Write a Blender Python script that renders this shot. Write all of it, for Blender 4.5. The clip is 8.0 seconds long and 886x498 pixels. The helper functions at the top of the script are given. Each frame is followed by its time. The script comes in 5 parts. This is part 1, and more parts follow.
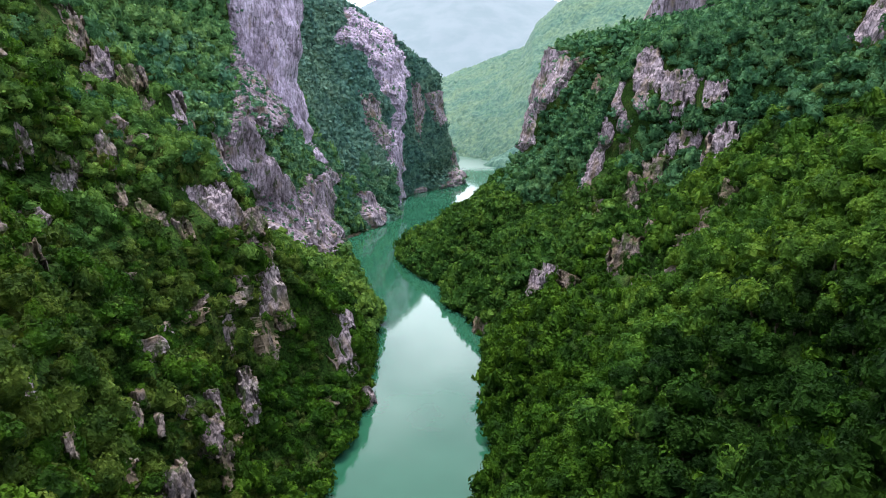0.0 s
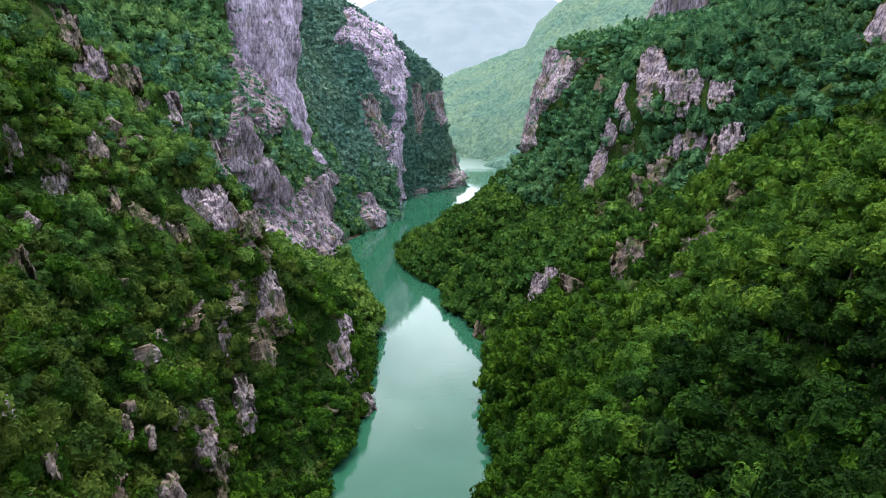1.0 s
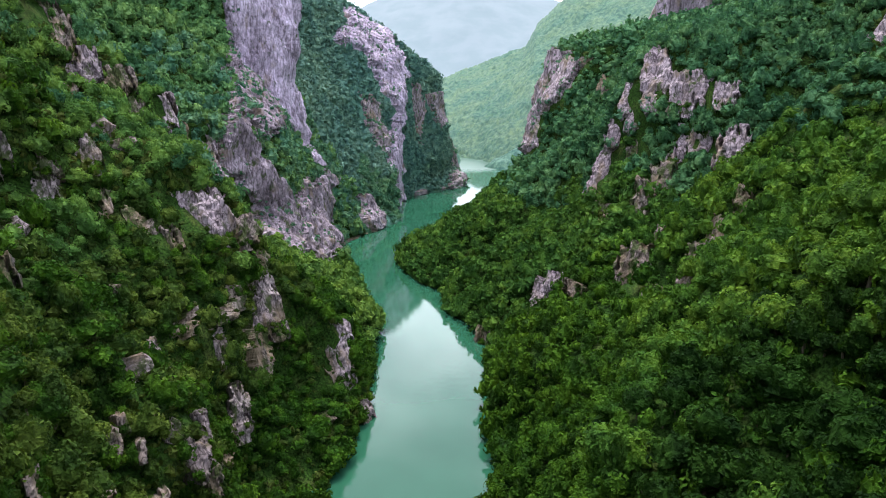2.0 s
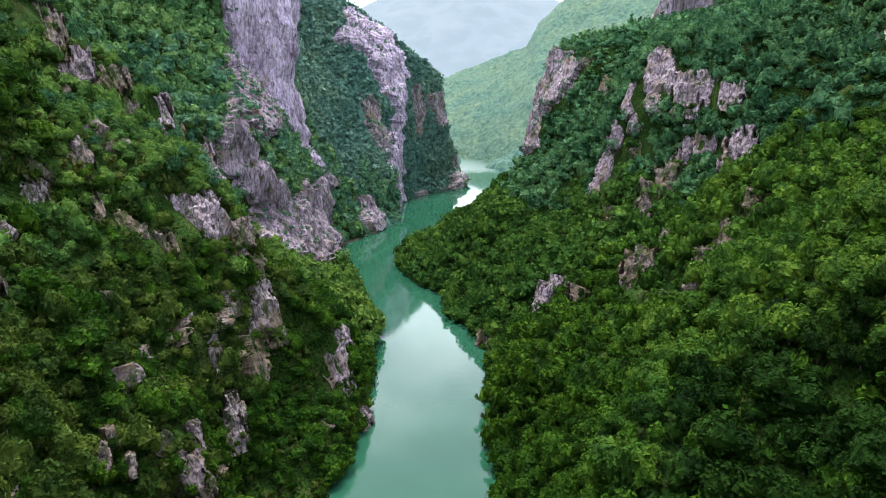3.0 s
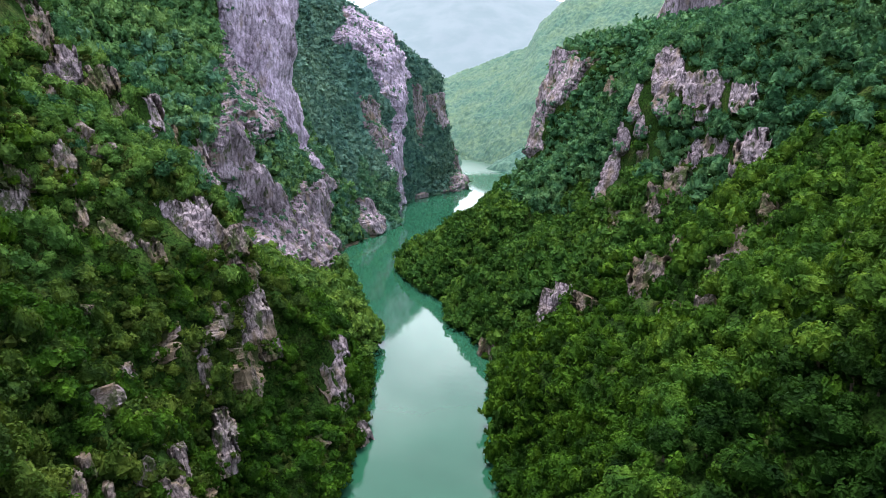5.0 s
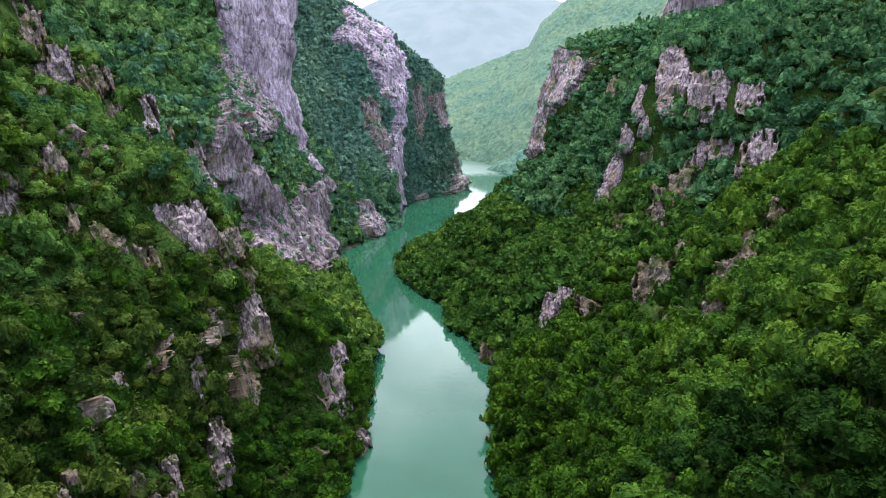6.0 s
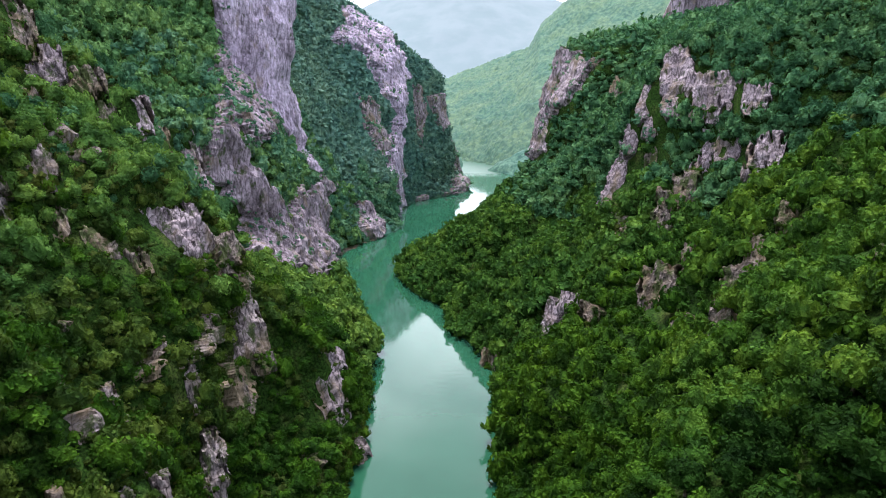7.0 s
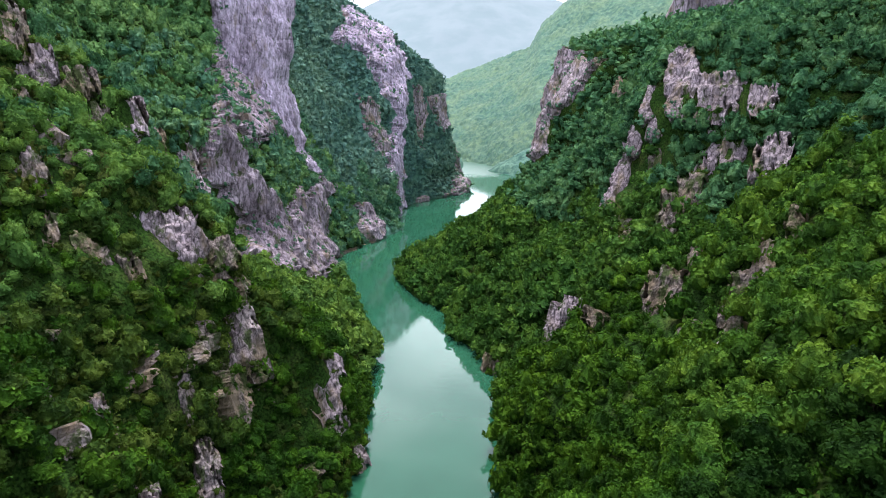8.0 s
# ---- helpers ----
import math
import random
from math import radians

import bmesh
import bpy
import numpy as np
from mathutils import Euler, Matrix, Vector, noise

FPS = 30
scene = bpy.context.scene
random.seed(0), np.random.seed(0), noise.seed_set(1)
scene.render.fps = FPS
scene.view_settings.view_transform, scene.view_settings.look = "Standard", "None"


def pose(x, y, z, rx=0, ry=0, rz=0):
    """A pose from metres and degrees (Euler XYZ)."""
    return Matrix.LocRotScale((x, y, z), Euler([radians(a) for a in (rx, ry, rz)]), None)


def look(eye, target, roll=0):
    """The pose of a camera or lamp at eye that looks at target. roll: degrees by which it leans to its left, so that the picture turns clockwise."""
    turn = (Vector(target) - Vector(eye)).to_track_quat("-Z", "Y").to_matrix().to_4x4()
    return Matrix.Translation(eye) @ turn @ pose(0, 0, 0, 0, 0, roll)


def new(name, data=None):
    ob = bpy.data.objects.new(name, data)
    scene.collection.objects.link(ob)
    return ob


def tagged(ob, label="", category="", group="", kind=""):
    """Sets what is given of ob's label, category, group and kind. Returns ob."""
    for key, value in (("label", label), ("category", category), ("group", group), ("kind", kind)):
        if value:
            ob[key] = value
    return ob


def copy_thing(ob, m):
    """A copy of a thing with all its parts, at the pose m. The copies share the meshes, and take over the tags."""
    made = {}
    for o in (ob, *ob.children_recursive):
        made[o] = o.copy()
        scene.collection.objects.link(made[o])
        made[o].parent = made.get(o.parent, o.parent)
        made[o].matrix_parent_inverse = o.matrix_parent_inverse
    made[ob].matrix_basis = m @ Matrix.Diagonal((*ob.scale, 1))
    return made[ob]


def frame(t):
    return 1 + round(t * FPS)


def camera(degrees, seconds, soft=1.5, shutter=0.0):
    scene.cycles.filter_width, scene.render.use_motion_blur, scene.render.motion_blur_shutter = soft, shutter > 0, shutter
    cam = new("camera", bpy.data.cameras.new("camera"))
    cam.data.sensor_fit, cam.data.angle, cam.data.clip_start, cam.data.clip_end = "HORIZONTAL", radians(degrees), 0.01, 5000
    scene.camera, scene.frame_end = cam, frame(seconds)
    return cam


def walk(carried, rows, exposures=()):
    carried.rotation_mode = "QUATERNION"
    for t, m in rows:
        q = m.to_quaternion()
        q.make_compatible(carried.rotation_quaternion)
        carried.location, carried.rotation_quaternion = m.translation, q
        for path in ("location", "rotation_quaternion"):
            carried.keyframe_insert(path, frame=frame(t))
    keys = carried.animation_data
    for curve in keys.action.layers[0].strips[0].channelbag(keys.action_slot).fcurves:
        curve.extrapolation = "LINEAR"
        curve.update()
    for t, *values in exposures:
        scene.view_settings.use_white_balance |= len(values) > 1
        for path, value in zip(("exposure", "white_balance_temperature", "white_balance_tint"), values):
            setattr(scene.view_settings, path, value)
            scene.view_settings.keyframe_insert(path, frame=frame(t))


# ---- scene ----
# A drone glides level up a river canyon, 119 m above the water. World: y up the canyon, x to the right, z = 0 at the water.
cam = camera(65.0, 8.0, soft=1.0)
EYE, TILT = 119.0, -14.85
GLIDE = Vector((-1.18, 39.98, 0.0))
ROWS = [(0.0, 0.0), (0.5, 0.0635), (1.0, 0.1255), (1.5, 0.1885), (3.0, 0.3755), (3.5, 0.437), (4.0, 0.4985), (4.5, 0.5605),
        (6.0, 0.7485), (6.5, 0.8115), (7.0, 0.8745), (7.5, 0.9375), (8.0, 1.0)]
walk(cam, [(t, pose(GLIDE.x * s, GLIDE.y * s, EYE, 90 + TILT + 0.094 * s, 0, 0.174 * s)) for t, s in ROWS])

# ---- light: a bright, thinly overcast afternoon ----
SUN_EL, SUN_AZ = radians(74), radians(-20)
world = bpy.data.worlds.new("sky")
scene.world = world
world.use_nodes = True
wn, wl = world.node_tree.nodes, world.node_tree.links
wn.clear()
w_out = wn.new("ShaderNodeOutputWorld")
w_bg = wn.new("ShaderNodeBackground")
w_sky = wn.new("ShaderNodeTexSky")
w_sky.sky_type = 'NISHITA'
w_sky.sun_disc = False
w_sky.sun_elevation, w_sky.sun_rotation = SUN_EL, SUN_AZ
w_sky.altitude, w_sky.air_density, w_sky.dust_density = 300, 1.0, 3.0
w_co = wn.new("ShaderNodeTexCoord")
w_map = wn.new("ShaderNodeMapping")
w_map.inputs["Scale"].default_value = (1.0, 1.0, 2.4)
w_noise = wn.new("ShaderNodeTexNoise")
w_noise.inputs["Scale"].default_value = 2.6
w_noise.inputs["Detail"].default_value = 5.0
w_ramp = wn.new("ShaderNodeValToRGB")
w_ramp.color_ramp.elements[0].position, w_ramp.color_ramp.elements[0].color = 0.38, (0.30, 0.30, 0.30, 1)
w_ramp.color_ramp.elements[1].position, w_ramp.color_ramp.elements[1].color = 0.62, (0.97, 0.97, 0.97, 1)
w_mix = wn.new("ShaderNodeMix")
w_mix.data_type = 'RGBA'
w_mix.inputs[7].default_value = (22.3, 23.7, 26.2, 1)
wl.new(w_co.outputs["Generated"], w_map.inputs["Vector"])
wl.new(w_map.outputs["Vector"], w_noise.inputs["Vector"])
wl.new(w_noise.outputs["Fac"], w_ramp.inputs["Fac"])
wl.new(w_ramp.outputs["Color"], w_mix.inputs[0])
wl.new(w_sky.outputs["Color"], w_mix.inputs[6])
w_sep = wn.new("ShaderNodeSeparateXYZ")
w_rise = wn.new("ShaderNodeMapRange")  # thin cloud is brightest low in the sky
for k, v in enumerate((0.30, 0.58, 1.6, 0.76)):
    w_rise.inputs[k + 1].default_value = v
w_glow = wn.new("ShaderNodeVectorMath")
w_glow.operation = 'SCALE'
wl.new(w_co.outputs["Generated"], w_sep.inputs[0])
wl.new(w_sep.outputs["Z"], w_rise.inputs["Value"])
wl.new(w_mix.outputs[2], w_glow.inputs[0])
wl.new(w_rise.outputs["Result"], w_glow.inputs["Scale"])
wl.new(w_glow.outputs["Vector"], w_bg.inputs["Color"])
wl.new(w_bg.outputs["Background"], w_out.inputs["Surface"])
w_bg.inputs["Strength"].default_value = 0.138

sun = new("sun", bpy.data.lights.new("sun", 'SUN'))
sun.data.energy, sun.data.angle, sun.data.color = 5.4, radians(14), (1.0, 0.96, 0.89)
sun.matrix_world = look((300 * math.sin(SUN_AZ) * math.cos(SUN_EL), 300 * math.cos(SUN_AZ) * math.cos(SUN_EL), 300 * math.sin(SUN_EL)), (0, 0, 0))
scene.view_settings.exposure = 0.0


# ---- materials ----
def material(name):
    m = bpy.data.materials.new(name)
    m.use_nodes = True
    return m, m.node_tree.nodes, m.node_tree.links, m.node_tree.nodes["Principled BSDF"]


def spot(nodes, links, scale, detail=4.0, stretch=(1, 1, 1), rough=0.55, tilt=(0, 0, 0)):
    """Noise on the place in the world; returns its value socket."""
    geo = nodes.new("ShaderNodeNewGeometry")
    mp = nodes.new("ShaderNodeMapping")
    mp.vector_type = 'TEXTURE'
    mp.inputs["Scale"].default_value = tuple(1 / s for s in stretch)
    mp.inputs["Rotation"].default_value = tilt
    tex = nodes.new("ShaderNodeTexNoise")
    tex.inputs["Scale"].default_value, tex.inputs["Detail"].default_value, tex.inputs["Roughness"].default_value = scale, detail, rough
    links.new(geo.outputs["Position"], mp.inputs["Vector"])
    links.new(mp.outputs["Vector"], tex.inputs["Vector"])
    return tex.outputs["Fac"]


def ramp(nodes, links, value, stops):
    r = nodes.new("ShaderNodeValToRGB")
    while len(r.color_ramp.elements) < len(stops):
        r.color_ramp.elements.new(0.5)
    for e, (p, c) in zip(r.color_ramp.elements, stops):
        e.position, e.color = p, (*c, 1)
    links.new(value, r.inputs["Fac"])
    return r.outputs["Color"]


def blend(nodes, links, fac, a, b, mode='MIX'):
    m = nodes.new("ShaderNodeMix")
    m.data_type, m.blend_type = 'RGBA', mode
    for s, i in ((fac, 0), (a, 6), (b, 7)):
        if isinstance(s, (int, float)):
            m.inputs[i].default_value = s
        elif isinstance(s, tuple):
            m.inputs[i].default_value = (*s, 1)
        else:
            links.new(s, m.inputs[i])
    return m.outputs[2]


def bump(nodes, links, bsdf, value, strength, distance):
    b = nodes.new("ShaderNodeBump")
    b.inputs["Strength"].default_value, b.inputs["Distance"].default_value = strength, distance
    links.new(value, b.inputs["Height"])
    links.new(b.outputs["Normal"], bsdf.inputs["Normal"])


def foliage(name, dark, mid, light, through_light=0.2, contrast=0.45, relief=0.5):
    """Leaves: a tone for each tree, mottled sprays of leaf, and the slow change of the stand over the slope."""
    m, n, l, p = material(name)
    tree_tone = ramp(n, l, spot(n, l, 0.17, 2.0), [(0.38, dark), (0.5, mid), (0.63, light)])
    c = contrast
    sprays = ramp(n, l, spot(n, l, 2.4, 4.0, (1, 1, 1.3), 0.7), [(0.36, (1 - 0.72 * c, 1 - 0.68 * c, 1 - 0.70 * c)), (0.52, (1.0, 1.0, 1.0)), (0.68, (1 + 0.75 * c, 1 + 0.65 * c, 1 + 0.45 * c))])
    geo = n.new("ShaderNodeNewGeometry")
    leaf = ramp(n, l, geo.outputs["Random Per Island"], [(0.0, (1 - 0.4 * c, 1 - 0.35 * c, 1 - 0.4 * c)), (1.0, (1 + 0.4 * c, 1 + 0.35 * c, 1 + 0.25 * c))])
    slope = ramp(n, l, spot(n, l, 0.022, 2.0), [(0.35, (0.80, 0.90, 0.95)), (0.65, (1.16, 1.07, 1.0))])
    col = blend(n, l, 1.0, blend(n, l, 1.0, tree_tone, leaf, 'MULTIPLY'), slope, 'MULTIPLY')
    col = blend(n, l, 1.0, col, sprays, 'MULTIPLY')
    l.new(col, p.inputs["Base Color"])
    p.inputs["Roughness"].default_value = 0.6
    p.inputs["Specular IOR Level"].default_value = 0.05
    bump(n, l, p, spot(n, l, 2.2, 4.0, (1, 1, 1.2), 0.7), 0.8, relief)
    tr = n.new("ShaderNodeBsdfTranslucent")
    l.new(blend(n, l, 1.0, col, (1.25, 1.15, 0.6), 'MULTIPLY'), tr.inputs["Color"])
    mix = n.new("ShaderNodeMixShader")
    mix.inputs[0].default_value = through_light
    l.new(p.outputs[0], mix.inputs[1])
    l.new(tr.outputs[0], mix.inputs[2])
    l.new(mix.outputs[0], n["Material Output"].inputs["Surface"])
    return m


def rock_material(name, warm=0.0, pale=(1.0, 1.0, 1.0), coarse=1.0, mossy=0.55, fall=(1, 1, 0.2)):
    m, n, l, p = material(name)
    broad = ramp(n, l, spot(n, l, 0.09, 5.0, (1, 1, 0.35)), [(q, tuple(v * w for v, w in zip(k, pale))) for q, k in ((0.3, (0.150, 0.130, 0.140)), (0.5, (0.265, 0.232, 0.250)), (0.7, (0.360, 0.325, 0.342)))])
    streak = ramp(n, l, spot(n, l, 0.8 / coarse, 7.0, fall, 0.68, (0.10, 0.20, 0)), [(0.40, (0.52, 0.50, 0.51)), (0.46, (0.86, 0.86, 0.86)), (0.66, (1.22, 1.20, 1.23))])
    geo = n.new("ShaderNodeNewGeometry")
    mp = n.new("ShaderNodeMapping")
    mp.inputs["Scale"].default_value = tuple(0.55 * v / coarse for v in fall)
    wob = n.new("ShaderNodeTexNoise")
    wob.inputs["Scale"].default_value, wob.inputs["Detail"].default_value = 0.8, 5.0
    add = n.new("ShaderNodeMix")
    add.data_type, add.blend_type = 'RGBA', 'ADD'
    add.inputs[0].default_value = 0.55
    vor = n.new("ShaderNodeTexVoronoi")
    vor.feature = 'DISTANCE_TO_EDGE'
    vor.inputs["Scale"].default_value = 1.0
    l.new(geo.outputs["Position"], mp.inputs["Vector"])
    l.new(geo.outputs["Position"], wob.inputs["Vector"])
    l.new(mp.outputs["Vector"], add.inputs[6])
    l.new(wob.outputs["Color"], add.inputs[7])
    l.new(add.outputs[2], vor.inputs["Vector"])
    crack = ramp(n, l, vor.outputs["Distance"], [(0.0, tuple(1 - 0.78 / coarse ** 0.9 for q in range(3))), (0.07, tuple(1 - 0.26 / coarse ** 0.9 for q in range(3))), (0.2, (1.0, 1.0, 1.0))])
    tan = ramp(n, l, spot(n, l, 0.14, 4.0, (1, 1, 0.5)), [(0.54 - warm, (0, 0, 0)), (0.68 - warm, (0.7, 0.7, 0.7))])
    moss = ramp(n, l, spot(n, l, 0.24, 7.0, (1, 1, 0.6), 0.72), [(mossy, (0, 0, 0)), (mossy + 0.07, (0.9, 0.9, 0.9))])
    hatch = ramp(n, l, spot(n, l, 1.7 / coarse, 5.0, fall, 0.6, (-0.5, -0.45, 0)), [(0.38, (0.70, 0.69, 0.70)), (0.47, (1.0, 1.0, 1.0)), (0.65, (1.12, 1.12, 1.12))])
    col = blend(n, l, 1.0, blend(n, l, 1.0, broad, streak, 'MULTIPLY'), hatch, 'MULTIPLY')
    col = blend(n, l, 1.0, col, crack, 'MULTIPLY')
    col = blend(n, l, tan, col, (0.22, 0.165, 0.115))
    col = blend(n, l, moss, col, (0.040, 0.062, 0.016))
    l.new(col, p.inputs["Base Color"])
    p.inputs["Roughness"].default_value = 0.92
    p.inputs["Specular IOR Level"].default_value = 0.2
    bump(n, l, p, spot(n, l, 0.8 / coarse, 7.0, fall, 0.68, (0.10, 0.20, 0)), 0.8, 1.5 * coarse)
    return m


LEAF = foliage("oak_foliage", (0.019, 0.052, 0.008), (0.036, 0.095, 0.010), (0.073, 0.156, 0.015))
# brighter yellow-green: light on the right-hand rib put into the leaf colour
LEAF_LIT = foliage("lit_rib_foliage", (0.031, 0.080, 0.013), (0.059, 0.136, 0.020), (0.112, 0.207, 0.028))
# deep and soft green: blue and paleness raised to stand for distance haze
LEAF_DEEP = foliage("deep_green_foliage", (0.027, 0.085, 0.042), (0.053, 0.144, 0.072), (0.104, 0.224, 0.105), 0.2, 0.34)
LEAF_SOFT = foliage("hazed_soft_green_foliage", (0.052, 0.130, 0.056), (0.096, 0.208, 0.086), (0.164, 0.300, 0.116), 0.2, 0.3)
# light yellow-green with some blue added for haze
LEAF_LIGHT = foliage("light_beech_foliage", (0.045, 0.106, 0.027), (0.086, 0.178, 0.043), (0.152, 0.268, 0.060), 0.2, 0.36)
LEAF_MIXED = foliage("mixed_forest_foliage", (0.027, 0.074, 0.016), (0.051, 0.126, 0.025), (0.098, 0.195, 0.036))
LEAF_DRY = foliage("scrub_foliage", (0.027, 0.057, 0.012), (0.056, 0.100, 0.018), (0.110, 0.164, 0.032))
# middle distance: haze put into the leaf green as a pale blue tint
LEAF_HAZED = foliage("hazed_green_foliage", (0.043, 0.122, 0.082), (0.080, 0.192, 0.126), (0.142, 0.276, 0.164), 0.2, 0.3)
# far buttresses: distance haze mixed into the green as pale blue
LEAF_HAZE_BLUE = foliage("haze_blue_foliage", (0.057, 0.126, 0.117), (0.090, 0.180, 0.160), (0.132, 0.239, 0.197), 0.12, 0.4)
FALL = (1.0, 1.0, 0.2)
ROCK = rock_material("limestone", 0.02, (1.42, 1.33, 1.45), 1.0, 0.55, FALL)
ROCK_GREY = rock_material("grey_limestone", 0.0, (1.37, 1.28, 1.48), 1.3, 0.55)
ROCK_DULL = rock_material("dull_grey_limestone", 0.04, (1.10, 1.04, 1.06), 1.0, 0.51, FALL)
ROCK_WARM = rock_material("weathered_limestone", 0.10, (0.88, 0.82, 0.76), 1.0, 0.49, FALL)
# oak green darkened: the shade of the hollow is put into the leaf colour
LEAF_SHADED = foliage("shaded_oak_foliage", (0.008, 0.026, 0.005), (0.014, 0.042, 0.006), (0.025, 0.066, 0.010))
TUFT = foliage("dry_grass_and_low_scrub", (0.022, 0.044, 0.008), (0.042, 0.068, 0.013), (0.078, 0.102, 0.024))
# far slope: scrub green paled and blued, haze put into the colour
SCRUB_HAZED = foliage("hazed_distant_scrub", (0.062, 0.118, 0.100), (0.084, 0.150, 0.120), (0.114, 0.188, 0.132), 0.1, 0.3)
# far cliffs: pale limestone, made lighter and bluer to carry the haze
ROCK_PALE = rock_material("hazed_pale_limestone", -0.04, (1.98, 1.87, 2.32), 1.6, 0.58)

BARK, bn, bl, bp = material("bark")
bl.new(ramp(bn, bl, spot(bn, bl, 3.0, 4.0, (1, 1, 0.2)), [(0.3, (0.05, 0.04, 0.03)), (0.7, (0.16, 0.13, 0.10))]), bp.inputs["Base Color"])
bp.inputs["Roughness"].default_value = 0.9

# green ground cover, coloured dark so that gaps between crowns read as shade
SOIL, sn, sl, sp = material("grassy_scree")
s_a = ramp(sn, sl, spot(sn, sl, 0.12, 5.0), [(0.34, (0.012, 0.032, 0.006)), (0.52, (0.024, 0.056, 0.011)), (0.72, (0.055, 0.072, 0.022))])
s_b = ramp(sn, sl, spot(sn, sl, 1.4, 5.0), [(0.36, (0.3, 0.33, 0.3)), (0.52, (1.0, 1.0, 1.0)), (0.68, (1.7, 1.6, 1.4))])
sl.new(blend(sn, sl, 1.0, s_a, s_b, 'MULTIPLY'), sp.inputs["Base Color"])
sp.inputs["Roughness"].default_value = 0.95
sp.inputs["Specular IOR Level"].default_value = 0.05
bump(sn, sl, sp, spot(sn, sl, 1.2, 6.0), 1.0, 0.6)

WATER, an, al, ap = material("river_water")
al.new(ramp(an, al, spot(an, al, 0.02, 3.0), [(0.35, (0.016, 0.080, 0.048)), (0.65, (0.022, 0.096, 0.060))]), ap.inputs["Base Color"])
a_geo = an.new("ShaderNodeNewGeometry")
a_sep = an.new("ShaderNodeSeparateXYZ")
a_map = an.new("ShaderNodeMapRange")  # the long straight reach beyond the headland is ruffled by wind
for i, v in enumerate((790.0, 830.0, 0.05, 0.30)):
    a_map.inputs[i + 1].default_value = v
al.new(a_geo.outputs["Position"], a_sep.inputs[0])
al.new(a_sep.outputs["Y"], a_map.inputs["Value"])
al.new(a_map.outputs["Result"], ap.inputs["Roughness"])
ap.inputs["IOR"].default_value = 1.5
ap.inputs["Specular IOR Level"].default_value = 0.9
bump(an, al, ap, spot(an, al, 0.35, 3.0), 0.05, 0.3)

# the air haze before the mountain is a blue glow of its own surface
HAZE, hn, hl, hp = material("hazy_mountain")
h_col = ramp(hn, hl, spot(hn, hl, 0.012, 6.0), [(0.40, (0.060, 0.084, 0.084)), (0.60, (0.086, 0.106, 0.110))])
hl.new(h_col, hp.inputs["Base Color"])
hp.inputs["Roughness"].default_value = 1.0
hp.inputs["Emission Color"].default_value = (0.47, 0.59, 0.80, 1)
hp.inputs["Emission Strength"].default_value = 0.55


# ---- noise and meshes in numpy ----
def lattice(ix, iy, iz, seed):
    n = (ix.astype(np.int64) * 73856093) ^ (iy.astype(np.int64) * 19349663) ^ (iz.astype(np.int64) * 83492791) ^ (seed * 2654435)
    n = (n ^ (n >> 13)) & 0xFFFFFFFF
    n = (n * 1274126177) & 0xFFFFFFFF
    n = (n ^ (n >> 16)) & 0xFFFFFFFF
    n = (n * 2246822519) & 0xFFFFFFFF
    return ((n ^ (n >> 15)) & 0xFFFFFF) / float(0xFFFFFF)


def vnoise(p, seed=0):
    """Value noise, -1 to 1, at the rows of p."""
    i = np.floor(p)
    f = p - i
    f = f * f * f * (f * (f * 6 - 15) + 10)
    i = i.astype(np.int64)
    out = 0.0
    for a in (0, 1):
        for b in (0, 1):
            for c in (0, 1):
                w = np.abs(1 - a - f[:, 0]) * np.abs(1 - b - f[:, 1]) * np.abs(1 - c - f[:, 2])
                out = out + w * lattice(i[:, 0] + a, i[:, 1] + b, i[:, 2] + c, seed)
    return out * 2 - 1


def fbm(p, octaves=4, seed=0, ridged=False):
    out, amp, total = 0.0, 1.0, 0.0
    for o in range(octaves):
        v = vnoise(p * 2.03 ** o + 17.3 * o, seed + o)
        out = out + amp * ((1 - 2 * np.abs(v)) if ridged else v)
        total += amp
        amp *= 0.52
    return out / total


def quads_mesh(name, verts, faces, mat, smooth=False):
    """A mesh of quads from arrays."""
    me = bpy.data.meshes.new(name)
    verts, faces = np.asarray(verts, np.float32), np.asarray(faces, np.int32)
    me.vertices.add(len(verts))
    me.vertices.foreach_set("co", verts.ravel())
    me.loops.add(faces.size)
    me.loops.foreach_set("vertex_index", faces.ravel())
    me.polygons.add(len(faces))
    me.polygons.foreach_set("loop_start", np.arange(0, faces.size, 4, dtype=np.int32))
    me.polygons.foreach_set("use_smooth", np.full(len(faces), smooth))
    me.update(calc_edges=True)
    me.validate()
    me.materials.append(mat)
    return me


def grid_faces(na, nb, flip=False):
    i = np.arange(na * nb).reshape(na, nb)
    f = np.stack([i[:-1, :-1], i[1:, :-1], i[1:, 1:], i[:-1, 1:]], -1).reshape(-1, 4)
    return f[:, ::-1] if flip else f


# ---- the lie of the land: contour lines of both valley sides, x at the stations along the river ----
STATIONS = np.array([60, 90, 102, 115, 127, 140, 152, 165, 177, 190, 202, 215, 227, 240, 252, 265, 290, 315, 340, 365, 390, 420, 450, 480, 510, 545, 580, 620, 660, 700, 730, 780, 850, 930], float)
LEVELS = np.array([0, 12, 30, 40, 50, 60, 70, 80, 90, 100, 110, 130, 155, 190], float)
LEFT_0 = [-40, -39, -38, -37, -37, -36, -34, -31, -31, -30, -28, -26, -27, -26, -27, -28, -30, -29, -32, -43, -50, -70, -76, -69, -52, -31, -39, -43, -24, 23, 25, 15, 22, 25]
LEFT_12 = [-40, -42, -43, -44, -44, -45, -46, -48, -50, -53, -48, -43, -37, -29, -33, -37, -34, -35, -48, -55, -57, -66, -74, -71, -62, -51, -40, -43, -28, -5, 8, 12, 10, 9]
